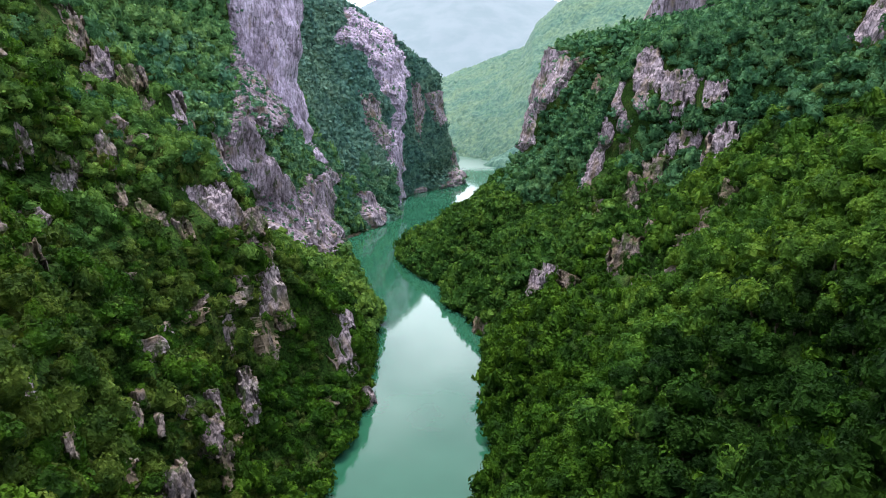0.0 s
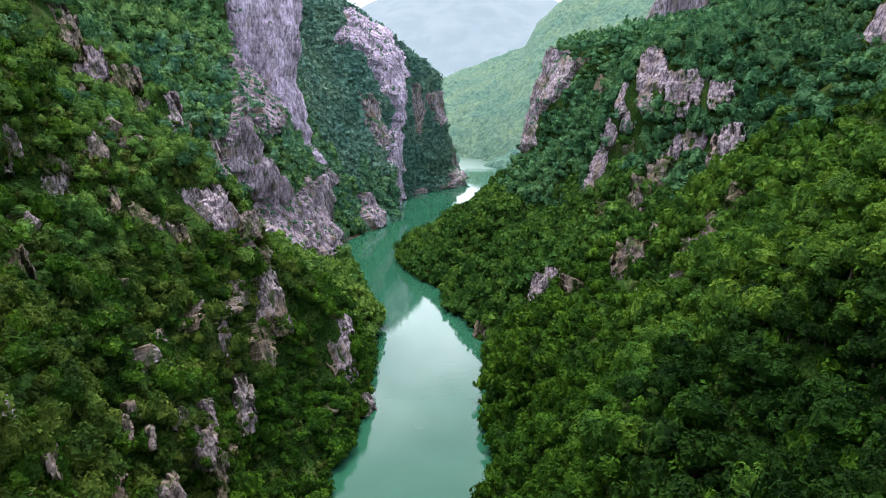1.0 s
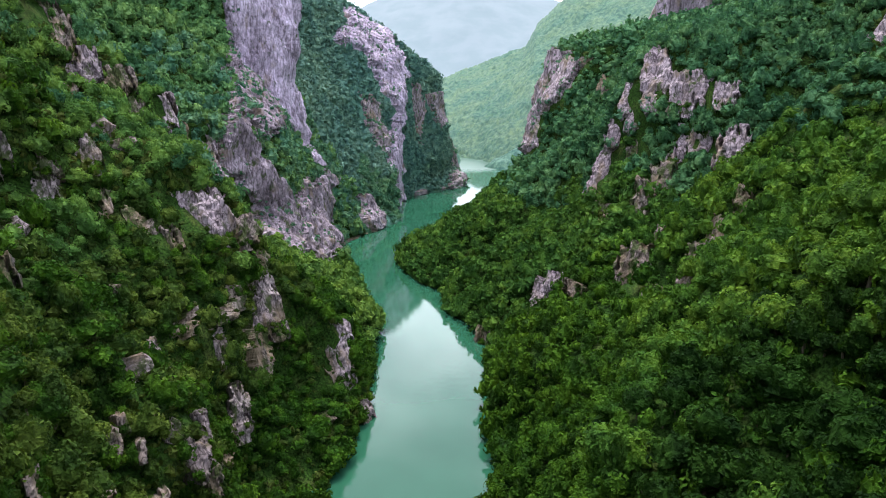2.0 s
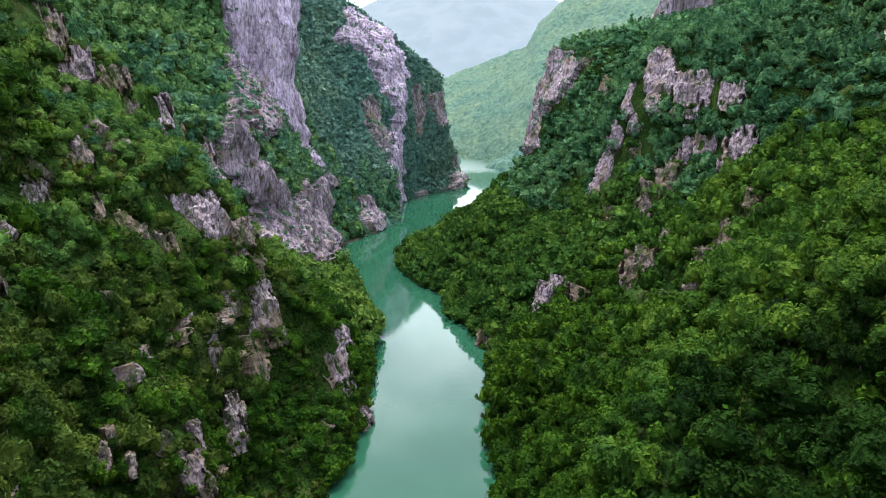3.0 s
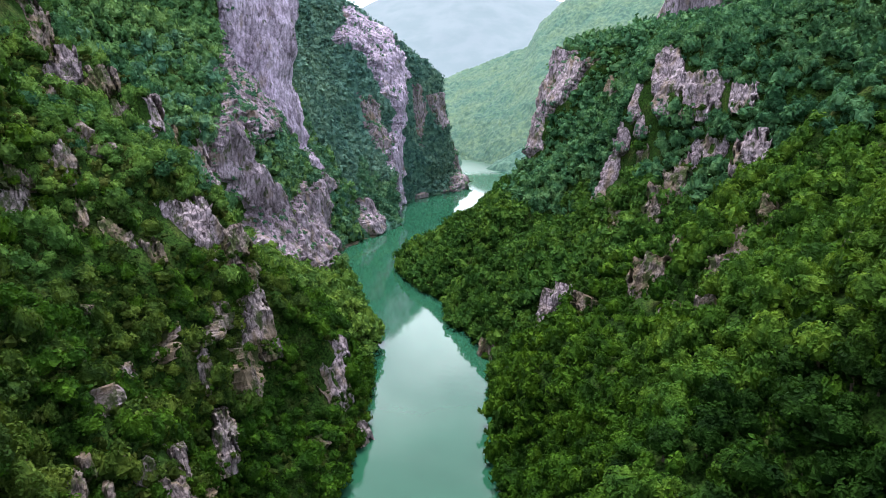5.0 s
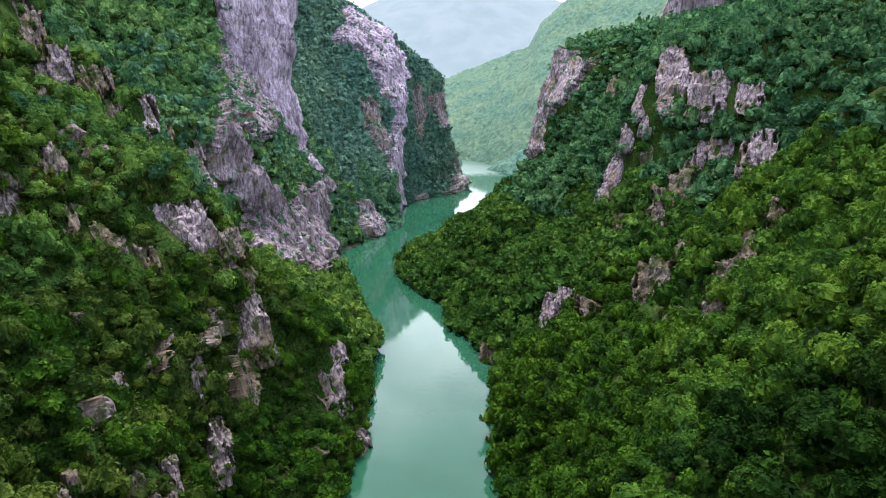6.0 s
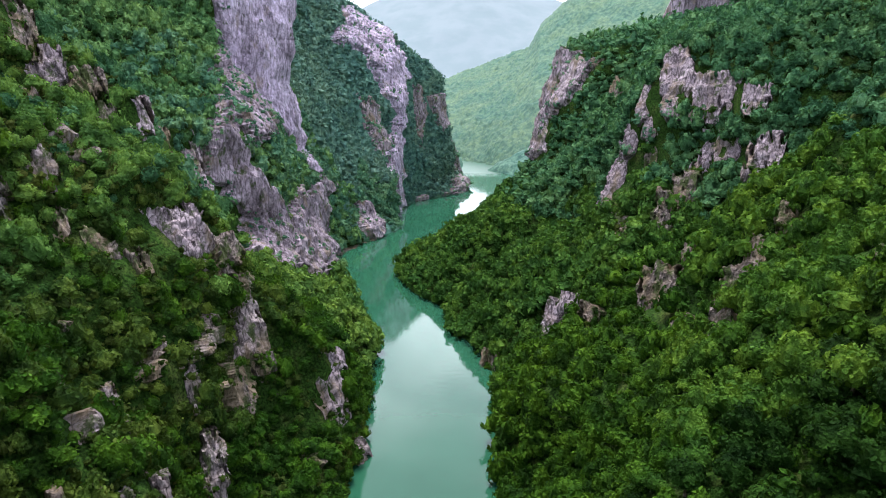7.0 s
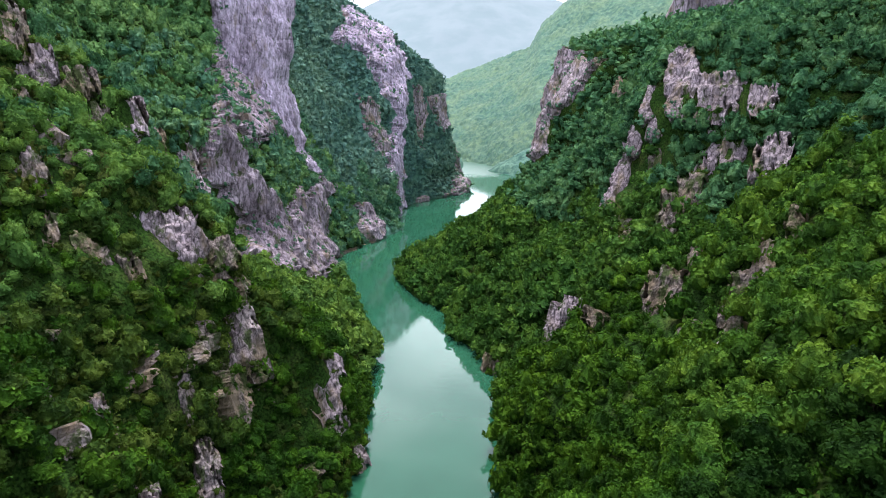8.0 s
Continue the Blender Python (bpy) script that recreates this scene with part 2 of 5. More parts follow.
LEFT_30 = [-41, -47, -49, -52, -52, -54, -56, -59, -60, -58, -57, -61, -51, -34, -36, -41, -57, -63, -73, -73, -74, -80, -76, -76, -73, -59, -43, -44, -33, -6, 7, 10, -5, -13]
LEFT_40 = [-41, -48, -52, -55, -53, -51, -53, -62, -65, -60, -60, -66, -57, -43, -47, -53, -71, -77, -85, -78, -78, -83, -79, -81, -78, -63, -50, -47, -35, -9, 5, 6, -13, -24]
LEFT_50 = [-41, -50, -55, -61, -60, -59, -61, -67, -66, -61, -63, -67, -64, -59, -63, -67, -84, -89, -96, -83, -82, -86, -81, -86, -82, -68, -57, -52, -38, -13, 3, 4, -20, -34]
LEFT_60 = [-42, -51, -56, -64, -68, -69, -72, -80, -79, -74, -71, -66, -64, -64, -70, -75, -92, -96, -96, -83, -83, -88, -86, -92, -88, -75, -66, -60, -41, -16, 1, 3, -28, -43]
LEFT_70 = [-43, -53, -59, -65, -72, -77, -80, -86, -83, -77, -77, -77, -72, -68, -75, -82, -99, -103, -99, -85, -84, -90, -92, -99, -93, -82, -75, -69, -43, -19, -2, 3, -36, -51]
LEFT_80 = [-46, -59, -65, -71, -78, -85, -91, -99, -96, -91, -89, -86, -80, -75, -82, -88, -104, -109, -103, -90, -88, -93, -104, -98, -98, -88, -81, -73, -43, -20, -2, -2, -45, -58]
LEFT_90 = [-50, -64, -70, -77, -85, -93, -102, -113, -109, -102, -95, -87, -84, -86, -92, -95, -109, -113, -102, -92, -91, -96, -116, -98, -103, -94, -86, -78, -45, -20, -2, -8, -55, -66]
LEFT_100 = [-54, -69, -76, -83, -91, -99, -106, -113, -109, -104, -103, -104, -105, -108, -105, -97, -112, -123, -115, -102, -98, -104, -123, -99, -108, -103, -95, -87, -53, -20, -2, -15, -61, -72]
LEFT_110 = [-59, -75, -82, -90, -97, -105, -110, -115, -113, -108, -110, -118, -120, -119, -111, -101, -118, -135, -137, -114, -104, -111, -129, -100, -113, -112, -104, -96, -60, -20, -3, -23, -67, -78]
LEFT_130 = [-71, -89, -96, -103, -110, -117, -121, -126, -129, -132, -134, -136, -132, -128, -130, -131, -138, -149, -159, -148, -132, -126, -129, -96, -113, -117, -122, -118, -78, -32, -41, -50, -70, -87]
LEFT_155 = [-89, -106, -112, -119, -125, -131, -135, -140, -143, -147, -148, -150, -149, -147, -149, -151, -156, -162, -166, -169, -172, -148, -134, -96, -114, -123, -129, -130, -102, -66, -74, -82, -97, -110]
LEFT_190 = [-114, -129, -135, -141, -146, -151, -155, -159, -162, -165, -167, -169, -170, -172, -174, -176, -181, -184, -184, -180, -173, -160, -140, -97, -115, -128, -136, -142, -135, -115, -116, -118, -135, -141]
LEFT = (LEFT_0, LEFT_12, LEFT_30, LEFT_40, LEFT_50, LEFT_60, LEFT_70, LEFT_80, LEFT_90, LEFT_100, LEFT_110, LEFT_130, LEFT_155, LEFT_190)
RIGHT_0 = [8, 8, 8, 8, 8, 8, 8, 7, 10, 13, 13, 12, 13, 13, 14, 16, 19, 12, -4, -1, -19, -31, -33, -8, 10, 26, 40, 50, 60, 74, 70, 91, 43, 75]
RIGHT_12 = [13, 13, 13, 14, 14, 14, 14, 13, 17, 22, 22, 21, 19, 16, 18, 23, 33, 19, 9, 10, -6, -13, -12, 6, 28, 46, 56, 64, 72, 84, 84, 98, 71, 91]
RIGHT_30 = [20, 22, 22, 23, 25, 28, 31, 34, 36, 36, 28, 21, 25, 32, 38, 40, 47, 37, 30, 32, 14, 15, 19, 34, 55, 68, 76, 81, 85, 97, 106, 113, 107, 117]
RIGHT_40 = [25, 29, 30, 29, 28, 33, 39, 43, 46, 44, 41, 43, 47, 53, 56, 52, 50, 52, 49, 44, 27, 27, 30, 48, 72, 86, 92, 96, 100, 111, 118, 124, 124, 132]
RIGHT_50 = [29, 37, 40, 37, 32, 35, 42, 47, 51, 53, 59, 67, 65, 68, 68, 63, 59, 66, 64, 55, 40, 39, 42, 61, 89, 104, 108, 110, 115, 125, 130, 134, 141, 148]
RIGHT_60 = [35, 46, 54, 60, 57, 55, 56, 56, 61, 68, 75, 80, 77, 77, 79, 79, 75, 73, 69, 63, 54, 54, 48, 62, 100, 116, 119, 120, 126, 137, 141, 146, 156, 163]
RIGHT_70 = [41, 54, 62, 68, 66, 67, 69, 67, 73, 78, 78, 81, 81, 83, 89, 94, 90, 80, 74, 70, 68, 69, 54, 64, 110, 129, 130, 131, 138, 149, 152, 158, 170, 178]
RIGHT_80 = [49, 62, 67, 71, 70, 74, 78, 80, 89, 99, 94, 88, 89, 91, 99, 106, 103, 89, 76, 74, 75, 74, 56, 63, 110, 135, 138, 138, 146, 158, 162, 170, 184, 194]
RIGHT_90 = [57, 71, 75, 79, 81, 85, 87, 93, 106, 118, 112, 106, 107, 104, 111, 120, 113, 95, 78, 78, 82, 79, 58, 62, 110, 141, 146, 145, 154, 166, 172, 181, 197, 209]
RIGHT_100 = [66, 81, 86, 91, 95, 99, 102, 106, 115, 123, 122, 123, 120, 112, 119, 130, 116, 95, 79, 82, 88, 87, 62, 62, 112, 148, 152, 150, 160, 173, 180, 192, 210, 224]
RIGHT_110 = [76, 91, 96, 102, 106, 111, 115, 120, 126, 132, 133, 132, 125, 118, 127, 138, 120, 98, 84, 87, 94, 95, 66, 63, 115, 156, 159, 156, 167, 180, 189, 203, 222, 239]
RIGHT_130 = [95, 110, 115, 121, 126, 132, 137, 142, 146, 150, 151, 152, 148, 145, 144, 143, 149, 119, 98, 103, 112, 116, 78, 70, 105, 150, 174, 168, 180, 193, 204, 222, 245, 267]
RIGHT_155 = [121, 135, 140, 146, 151, 156, 160, 164, 166, 169, 169, 168, 166, 163, 161, 159, 160, 168, 172, 180, 194, 180, 201, 211, 151, 170, 205, 195, 199, 211, 222, 244, 272, 301]
RIGHT_190 = [157, 170, 175, 180, 184, 188, 190, 193, 193, 193, 192, 190, 188, 185, 183, 180, 178, 202, 208, 215, 228, 225, 240, 250, 195, 215, 251, 235, 229, 236, 247, 272, 308, 348]
RIGHT = (RIGHT_0, RIGHT_12, RIGHT_30, RIGHT_40, RIGHT_50, RIGHT_60, RIGHT_70, RIGHT_80, RIGHT_90, RIGHT_100, RIGHT_110, RIGHT_130, RIGHT_155, RIGHT_190)
DY = DH = 2.0
YG, HG = np.arange(60.0, 930.1, DY), np.arange(0.0, 190.1, DH)


def soften(a, n, axis):
    pad = [(0, 0), (0, 0)]
    pad[axis] = (n // 2, n // 2)
    a = np.pad(a, pad, mode="edge")
    c = np.cumsum(np.insert(a, 0, 0, axis=axis), axis=axis)
    lo, hi = [slice(None)] * 2, [slice(None)] * 2
    lo[axis], hi[axis] = slice(0, -n), slice(n, None)
    return (c[tuple(hi)] - c[tuple(lo)]) / n


def valley_side(lines):
    rough = np.array([np.interp(YG, STATIONS, c) for c in lines]).T
    fine = np.array([np.interp(HG, LEVELS, r) for r in rough])
    return soften(soften(fine, 5, 0), 3, 1)


SIDE = {"L": valley_side(LEFT), "R": valley_side(RIGHT)}
OUT = {"L": -1.0, "R": 1.0}


def bank(side, y, h):
    """x of the valley side at y and the height h; past the highest contour it goes on at a gentler slope."""
    t = SIDE[side]
    fy = np.clip((y - YG[0]) / DY, 0, len(YG) - 1.001)
    fh = np.clip(h / DH, 0, len(HG) - 1.001)
    i, j = fy.astype(int), fh.astype(int)
    a, b = fy - i, fh - j
    x = t[i, j] * (1 - a) * (1 - b) + t[i + 1, j] * a * (1 - b) + t[i, j + 1] * (1 - a) * b + t[i + 1, j + 1] * a * b
    return x + OUT[side] * (np.maximum(h - HG[-1], 0) * 2.2 + np.minimum(h, 0) * 0.5)


def lie(side, y, h):
    """The bare ground at y and h, with its unevenness: points and normals."""
    y, h = np.asarray(y, float), np.asarray(h, float)
    x = bank(side, y, h)
    e = 3.0
    dxdy = (bank(side, y + e, h) - bank(side, y - e, h)) / (2 * e)
    dxdh = (bank(side, y, h + e) - bank(side, y, np.maximum(h - e, 0))) / (e + np.minimum(h, e) + 1e-6)
    s = -OUT[side]
    n = np.stack([np.full_like(x, s), -s * dxdy, -s * dxdh], -1)
    n[:, 2] = np.maximum(n[:, 2], 0.02)
    n /= np.linalg.norm(n, axis=1, keepdims=True)
    p = np.stack([x, y, h], -1)
    bulge = 2.0 * fbm(p / 17.0, 3, 5) + 0.8 * fbm(p / 4.5, 3, 9) + 5.0 * fbm(p / np.array([60.0, 30.0, 60.0]), 3, 15, True)
    bulge *= np.clip(h / 6.0, 0.15, 1.0)
    return p + n * (bulge - GROUND_SINK * np.clip(0.6 + h / 25.0, 0.6, 1.0))[:, None], n


GROUND_SINK = 3.4


def hillside(side, name, label):
    ys = np.concatenate([np.arange(-400, 60, 20), np.arange(60, 640, 2.5), np.arange(640, 930.1, 6.0), np.arange(945, 1000, 15)])
    hs = np.concatenate([np.arange(-6, 190, 2.0), np.arange(190, 340, 10.0)])
    yy, hh = np.meshgrid(ys, hs, indexing="ij")
    p, n = lie(side, yy.ravel(), hh.ravel())
    faces = grid_faces(len(ys), len(hs), side == "L")
    me = quads_mesh(name, p, faces, SOIL, True)
    # the far ground takes the haze-blued leaf colour too
    me.materials.append(LEAF_HAZE_BLUE)
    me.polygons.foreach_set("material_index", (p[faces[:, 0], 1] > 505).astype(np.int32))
    ob = new(name, me)
    return tagged(ob, label, "hillside", kind="structure")


hillside("L", "ground_left", "steep wooded canyon side of scree, grass and limestone")
hillside("R", "ground_right", "steep wooded canyon side under dense scrub forest")


def plain(name, mat, x0, x1, y0, y1, z, nx, ny, label, category):
    xs, ys = np.linspace(x0, x1, nx), np.linspace(y0, y1, ny)
    xx, yy = np.meshgrid(xs, ys, indexing="ij")
    p = np.stack([xx.ravel(), yy.ravel(), np.full(xx.size, z)], -1)
    return tagged(new(name, quads_mesh(name, p, grid_faces(nx, ny), mat)), label, category, kind="structure")


plain("water", WATER, -110, 190, -400, 1020, 0.0, 31, 143, "calm milky jade green river between the canyon walls", "river")
plain("ground", SOIL, -4500, 4500, -4500, 4900, -9.0, 10, 10, "low ground under the hills out to the horizon", "ground")


# ---- the far side of the next bend and the hazy mountain ----
def between(u, pts):
    k = np.linspace(0, 1, len(pts))
    pts = np.array(pts, float)
    return np.stack([np.interp(u, k, pts[:, i]) for i in range(3)], -1)


FAR_FOOT = [(-120, 950, -3), (20, 930, -3), (45, 906, -3), (62, 868, -3), (100, 835, -3), (300, 800, -3), (420, 800, -3)]
FAR_CREST = [(-160, 1420, 62), (0, 1410, 91), (95, 1400, 126), (150, 1340, 146), (165, 1300, 181), (226, 1250, 218), (420, 1150, 285)]


def far_lie(u, v):
    a, b = between(u, FAR_FOOT), between(u, FAR_CREST)
    p = a + (b - a) * v[:, None]
    p[:, 2] += 14 * np.sin(np.pi * np.clip(v, 0, 1))
    k = np.clip(v * 6, 0, 1) * np.clip((1.05 - v) * 8, 0.3, 1)
    p[:, 2] += k * (9 * fbm(p / 70.0, 4, 31) + 5 * fbm(p / 60.0, 3, 33, True))
    over = np.maximum(v - 1, 0)
    p[:, 2] -= over * over * 900
    return p


us, vs = np.linspace(0, 1, 240), np.concatenate([np.linspace(0, 1.02, 150), np.linspace(1.04, 1.35, 12)])
uu, vv = np.meshgrid(us, vs, indexing="ij")
fp = far_lie(uu.ravel(), vv.ravel())
fp[:, 2] += 3.0 * fbm(fp * np.array([0.12, 0.09, 0.0]), 3, 35) + 2.2 * vnoise(fp * np.array([0.33, 0.25, 0.0]), 36)
tagged(new("far_slope", quads_mesh("far_slope", fp, grid_faces(240, len(vs)), SCRUB_HAZED, True)),
       "distant wooded slope beyond the river bend, haze in its colour", "hillside", kind="structure")

xs, ys = np.linspace(-2600, 2600, 160), np.linspace(2900, 4500, 60)
xx, yy = np.meshgrid(xs, ys, indexing="ij")
crest = np.interp(xx, [-2600, -900, -470, -400, -270, 50, 300, 480, 660, 900, 2600], [260, 330, 425, 455, 505, 585, 560, 505, 455, 400, 250])
rise = np.clip((yy - 2900) / 1100, 0, 1)
rise = np.where(yy > 4000, 1 - (yy - 4000) / 900, rise)
pp = np.stack([xx.ravel() / 170, yy.ravel() / 520, np.zeros(xx.size)], -1)
zz = crest.ravel() * rise.ravel() * (1 + 0.07 * fbm(pp, 5, 41, True) * np.clip((1.02 - rise.ravel()) * 3, 0, 1) + 0.012 * fbm(pp * 3, 4, 43)) - 9
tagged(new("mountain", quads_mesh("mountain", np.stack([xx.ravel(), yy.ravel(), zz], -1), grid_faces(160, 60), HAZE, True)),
       "mountain ridge, its haze put in as a pale blue glow", "mountain", kind="structure")

# ---- rock: cliffs, crags and outcrops that stand out of the slopes ----
BARE = []
PERCH_P, PERCH_N = [], []
# kind: name, category, how far it stands out, grid step, how ragged its outline is, label
ROCK_KINDS = {
    "pillar": ("cliff", "cliff", 3.0, 1.0, 0.10, "tall violet-grey limestone pillar with fine vertical fissures"),
    "buttress": ("cliff", "cliff", 3.0, 1.3, 0.16, "tall pink-grey limestone buttress down to the river"),
    "foot": ("cliff", "cliff", 2.0, 1.0, 0.22, "fluted grey limestone cliff foot at the water"),
    "wall": ("cliff", "cliff", 2.4, 0.8, 0.12, "sharp grey limestone wall with a spire above the forest"),
    "edge": ("cliff", "cliff", 1.5, 0.9, 0.15, "violet-grey limestone cliff edge of the wooded spur"),
    "flank": ("cliff", "cliff", 1.4, 0.9, 0.45, "grassy limestone flank at the foot of the pillar"),
    "brown": ("cliff", "cliff", 1.0, 1.0, 0.5, "grey-brown weathered cliff face overgrown with shrubs"),
    "crest": ("cliff", "cliff", 1.5, 0.7, 0.25, "long grey-pink limestone crag with a sharp crest"),
    "cliff": ("cliff", "cliff", 1.7, 0.7, 0.22, "steep violet-grey limestone face among the trees"),
    "block": ("rock_outcrop", "rock", 1.2, 0.5, 0.45, "broad cracked pink-grey limestone block on the wooded slope"),
    "spire": ("rock_outcrop", "rock", 1.7, 0.5, 0.25, "sharp grey-pink limestone spire standing out of the slope"),
    "outcrop": ("rock_outcrop", "rock", 1.0, 0.38, 0.62, "weathered grey-pink limestone outcrop on the wooded slope"),
    "scree": ("rock_outcrop", "rock", 0.5, 0.45, 0.9, "brown strip of bare rock and dry grass"),
    "ledge": ("cliff", "cliff", 2.0, 0.9, 0.3, "low limestone ledge along the water"),
    "fin": ("rock_outcrop", "rock", 0.8, 0.45, 0.6, "small weathered limestone fin among the scrub"),
}


def inside_by(outline, y, h):
    """How far each (y, h) lies within the outline, along the slope; negative outside."""
    pts = np.array(outline, float) * np.array([0.5, 1.0])
    q = np.stack([y * 0.5, h], -1)
    far = np.full(len(q), 1e9)
    odd = np.zeros(len(q), bool)
    for a, b in zip(pts, np.roll(pts, -1, axis=0)):
        ab = b - a
        u = np.clip(((q - a) @ ab) / (ab @ ab + 1e-9), 0, 1)
        far = np.minimum(far, np.linalg.norm(q - a - u[:, None] * ab, axis=1))
        if a[1] != b[1]:
            odd ^= ((a[1] > q[:, 1]) != (b[1] > q[:, 1])) & (q[:, 0] < (b[0] - a[0]) * (q[:, 1] - a[1]) / (b[1] - a[1]) + a[0])
    return np.where(odd, far, -far)


def rock(side, kind, mat, outline):
    """Bare rock within an outline of (y, h) on the valley side: fluted, split into blocks, its foot buried in the slope."""
    name, category, proud, step, ragged, label = ROCK_KINDS[kind]
    o = np.array(outline, float)
    lo, hi = o.min(0), o.max(0)
    seed = int(abs(o.sum() * 7)) % 997
    small = max(min((hi[0] - lo[0]) * 0.5, hi[1] - lo[1]), 2.0)
    big = min(1.0, small / 16.0)
    pad = 1.5 + 0.15 * small
    ys = np.linspace(lo[0] - 2 * pad, hi[0] + 2 * pad, max(int((hi[0] - lo[0] + 4 * pad) / step), 14))
    hs = np.linspace(max(lo[1] - pad, -3), hi[1] + pad, max(int((hi[1] - lo[1] + 2 * pad) / step), 14))
    yy, hh = np.meshgrid(ys, hs, indexing="ij")
    y, h = yy.ravel(), hh.ravel()
    p, n = lie(side, y, h)
    p = p + n * (GROUND_SINK * 0.85)
    d = inside_by(outline, y, h)
    d = d + ragged * small * 0.5 * fbm(p / np.array([2.2, 4.0, 3.0]) / (0.5 + big), 4, seed)
    m = np.clip(d / (0.5 + 0.9 * big) + 0.35, 0, 1)
    m = m * m * (3 - 2 * m)
    wide = 3.2 + 5.0 * big
    mean = n[m > 0.5].mean(0) if (m > 0.5).any() else n.mean(0)
    across = np.array([-mean[1], mean[0], 0.0])
    across /= np.linalg.norm(across)
    down = np.cross(mean / np.linalg.norm(mean), across)
    s, b = p @ across, p @ down
    warp = 0.6 * fbm(p / (wide * 3.0), 3, seed + 5)
    q = np.stack([s / wide + 0.18 * b / wide + warp, b / (wide * 2.6), 0 * s], -1)
    flute = fbm(q, 4, seed + 3, True)
    slab = fbm(q * np.array([2.3, 1.2, 1.0]) + 5.0, 3, seed + 7)
    slab = np.round(slab * 3.5) / 3.5
    ledge = fbm(np.stack([s / 14, b / 6, 0 * s], -1), 3, seed + 11)
    top = np.clip((h - lo[1]) / max(hi[1] - lo[1], 1.0), 0, 1)
    out = m * (proud * (0.6 + 0.4 * top) + (0.6 + 2.0 * big) * flute + (0.45 + 0.9 * big) * slab + 0.8 * big * ledge) - (1 - m) * 3.2
    way = n * np.array([1.0, 1.0, 0.4])
    way /= np.linalg.norm(way, axis=1, keepdims=True)
    p = p + way * out[:, None]
    faces = grid_faces(len(ys), len(hs), side == "L")
    faces = faces[(m[faces] > 0.0).any(1)]
    keep = np.zeros(len(p), bool)
    keep[faces.ravel()] = True
    ob = new(name, quads_mesh(name, p[keep], (np.cumsum(keep) - 1)[faces], mat))
    BARE.append((side, outline, lo, hi))
    # level places on it, where shrubs can root
    g = p.reshape(len(ys), len(hs), 3)
    up = np.ones((len(ys), len(hs)))
    up[:, 1:-1] = (g[:, 2:, 2] - g[:, :-2, 2]) / (np.linalg.norm(g[:, 2:] - g[:, :-2], axis=2) + 1e-6)
    w = np.where((up.ravel() < 0.72) & (m > 0.25) & (d < 0.3 * small))[0]
    r = np.random.RandomState(seed)
    rim = np.where((m > 0.05) & (np.abs(d) < 0.5 + 0.5 * big))[0]
    if len(rim):
        around = np.linalg.norm((o - np.roll(o, 1, axis=0)) * np.array([0.6, 1.0]), axis=1).sum()
        for k in r.choice(rim, min(len(rim), int(around / 4.0)), replace=False):
            PERCH_P.append(p[k])
            PERCH_N.append(n[k])
    take = min(len(w), int((hi[0] - lo[0]) * (hi[1] - lo[1]) / (9.0 if kind in ("brown", "flank", "scree") else 60.0)))
    if take:
        for k in r.choice(w, take, replace=False):
            PERCH_P.append(p[k])
            PERCH_N.append(n[k])
    return tagged(ob, label, category)


def cliff_band(x0, y0, x1, y1, h0, h1, deep, mat, label, seed):
    """A long fluted rock wall with a thick back, its foot in the slope, from one end of a line to the other."""
    along, up = np.linspace(0, 1, 110), np.concatenate([np.linspace(0, 1, 40), np.linspace(1.04, 1.4, 8)])
    aa, uu = np.meshgrid(along, up, indexing="ij")
    a, u = aa.ravel(), uu.ravel()
    line = np.array([x1 - x0, y1 - y0])
    size = np.linalg.norm(line)
    out = np.array([line[1], -line[0]]) / size
    if out[1] > 0:
        out = -out
    q = np.stack([a * size / 9.0, u * 0.8, 0 * a], -1)
    crest = h1 + 3.5 * fbm(q * np.array([0.8, 0, 0]), 4, seed) - (h1 - h0) * 0.8 * np.maximum(np.abs(a - 0.5) * 2 - 0.75, 0) * 4
    face = 3.2 * fbm(q, 4, seed + 1, True) + 1.2 * np.round(fbm(q * np.array([2.2, 2.0, 1.0]), 3, seed + 2) * 3) / 3
    back = np.clip(u - 1, 0, 1) / 0.4
    shift = face * (1 - back) - 3.0 * np.minimum(u, 1) - back * deep
    z = h0 + (crest - h0) * np.minimum(u, 1) - back ** 2 * (h1 - h0)
    p = np.stack([x0 + a * line[0] + out[0] * shift, y0 + a * line[1] + out[1] * shift, z], -1)
    ob = new("cliff", quads_mesh("cliff", p, grid_faces(110, len(up), True), mat))
    return tagged(ob, label, "cliff")


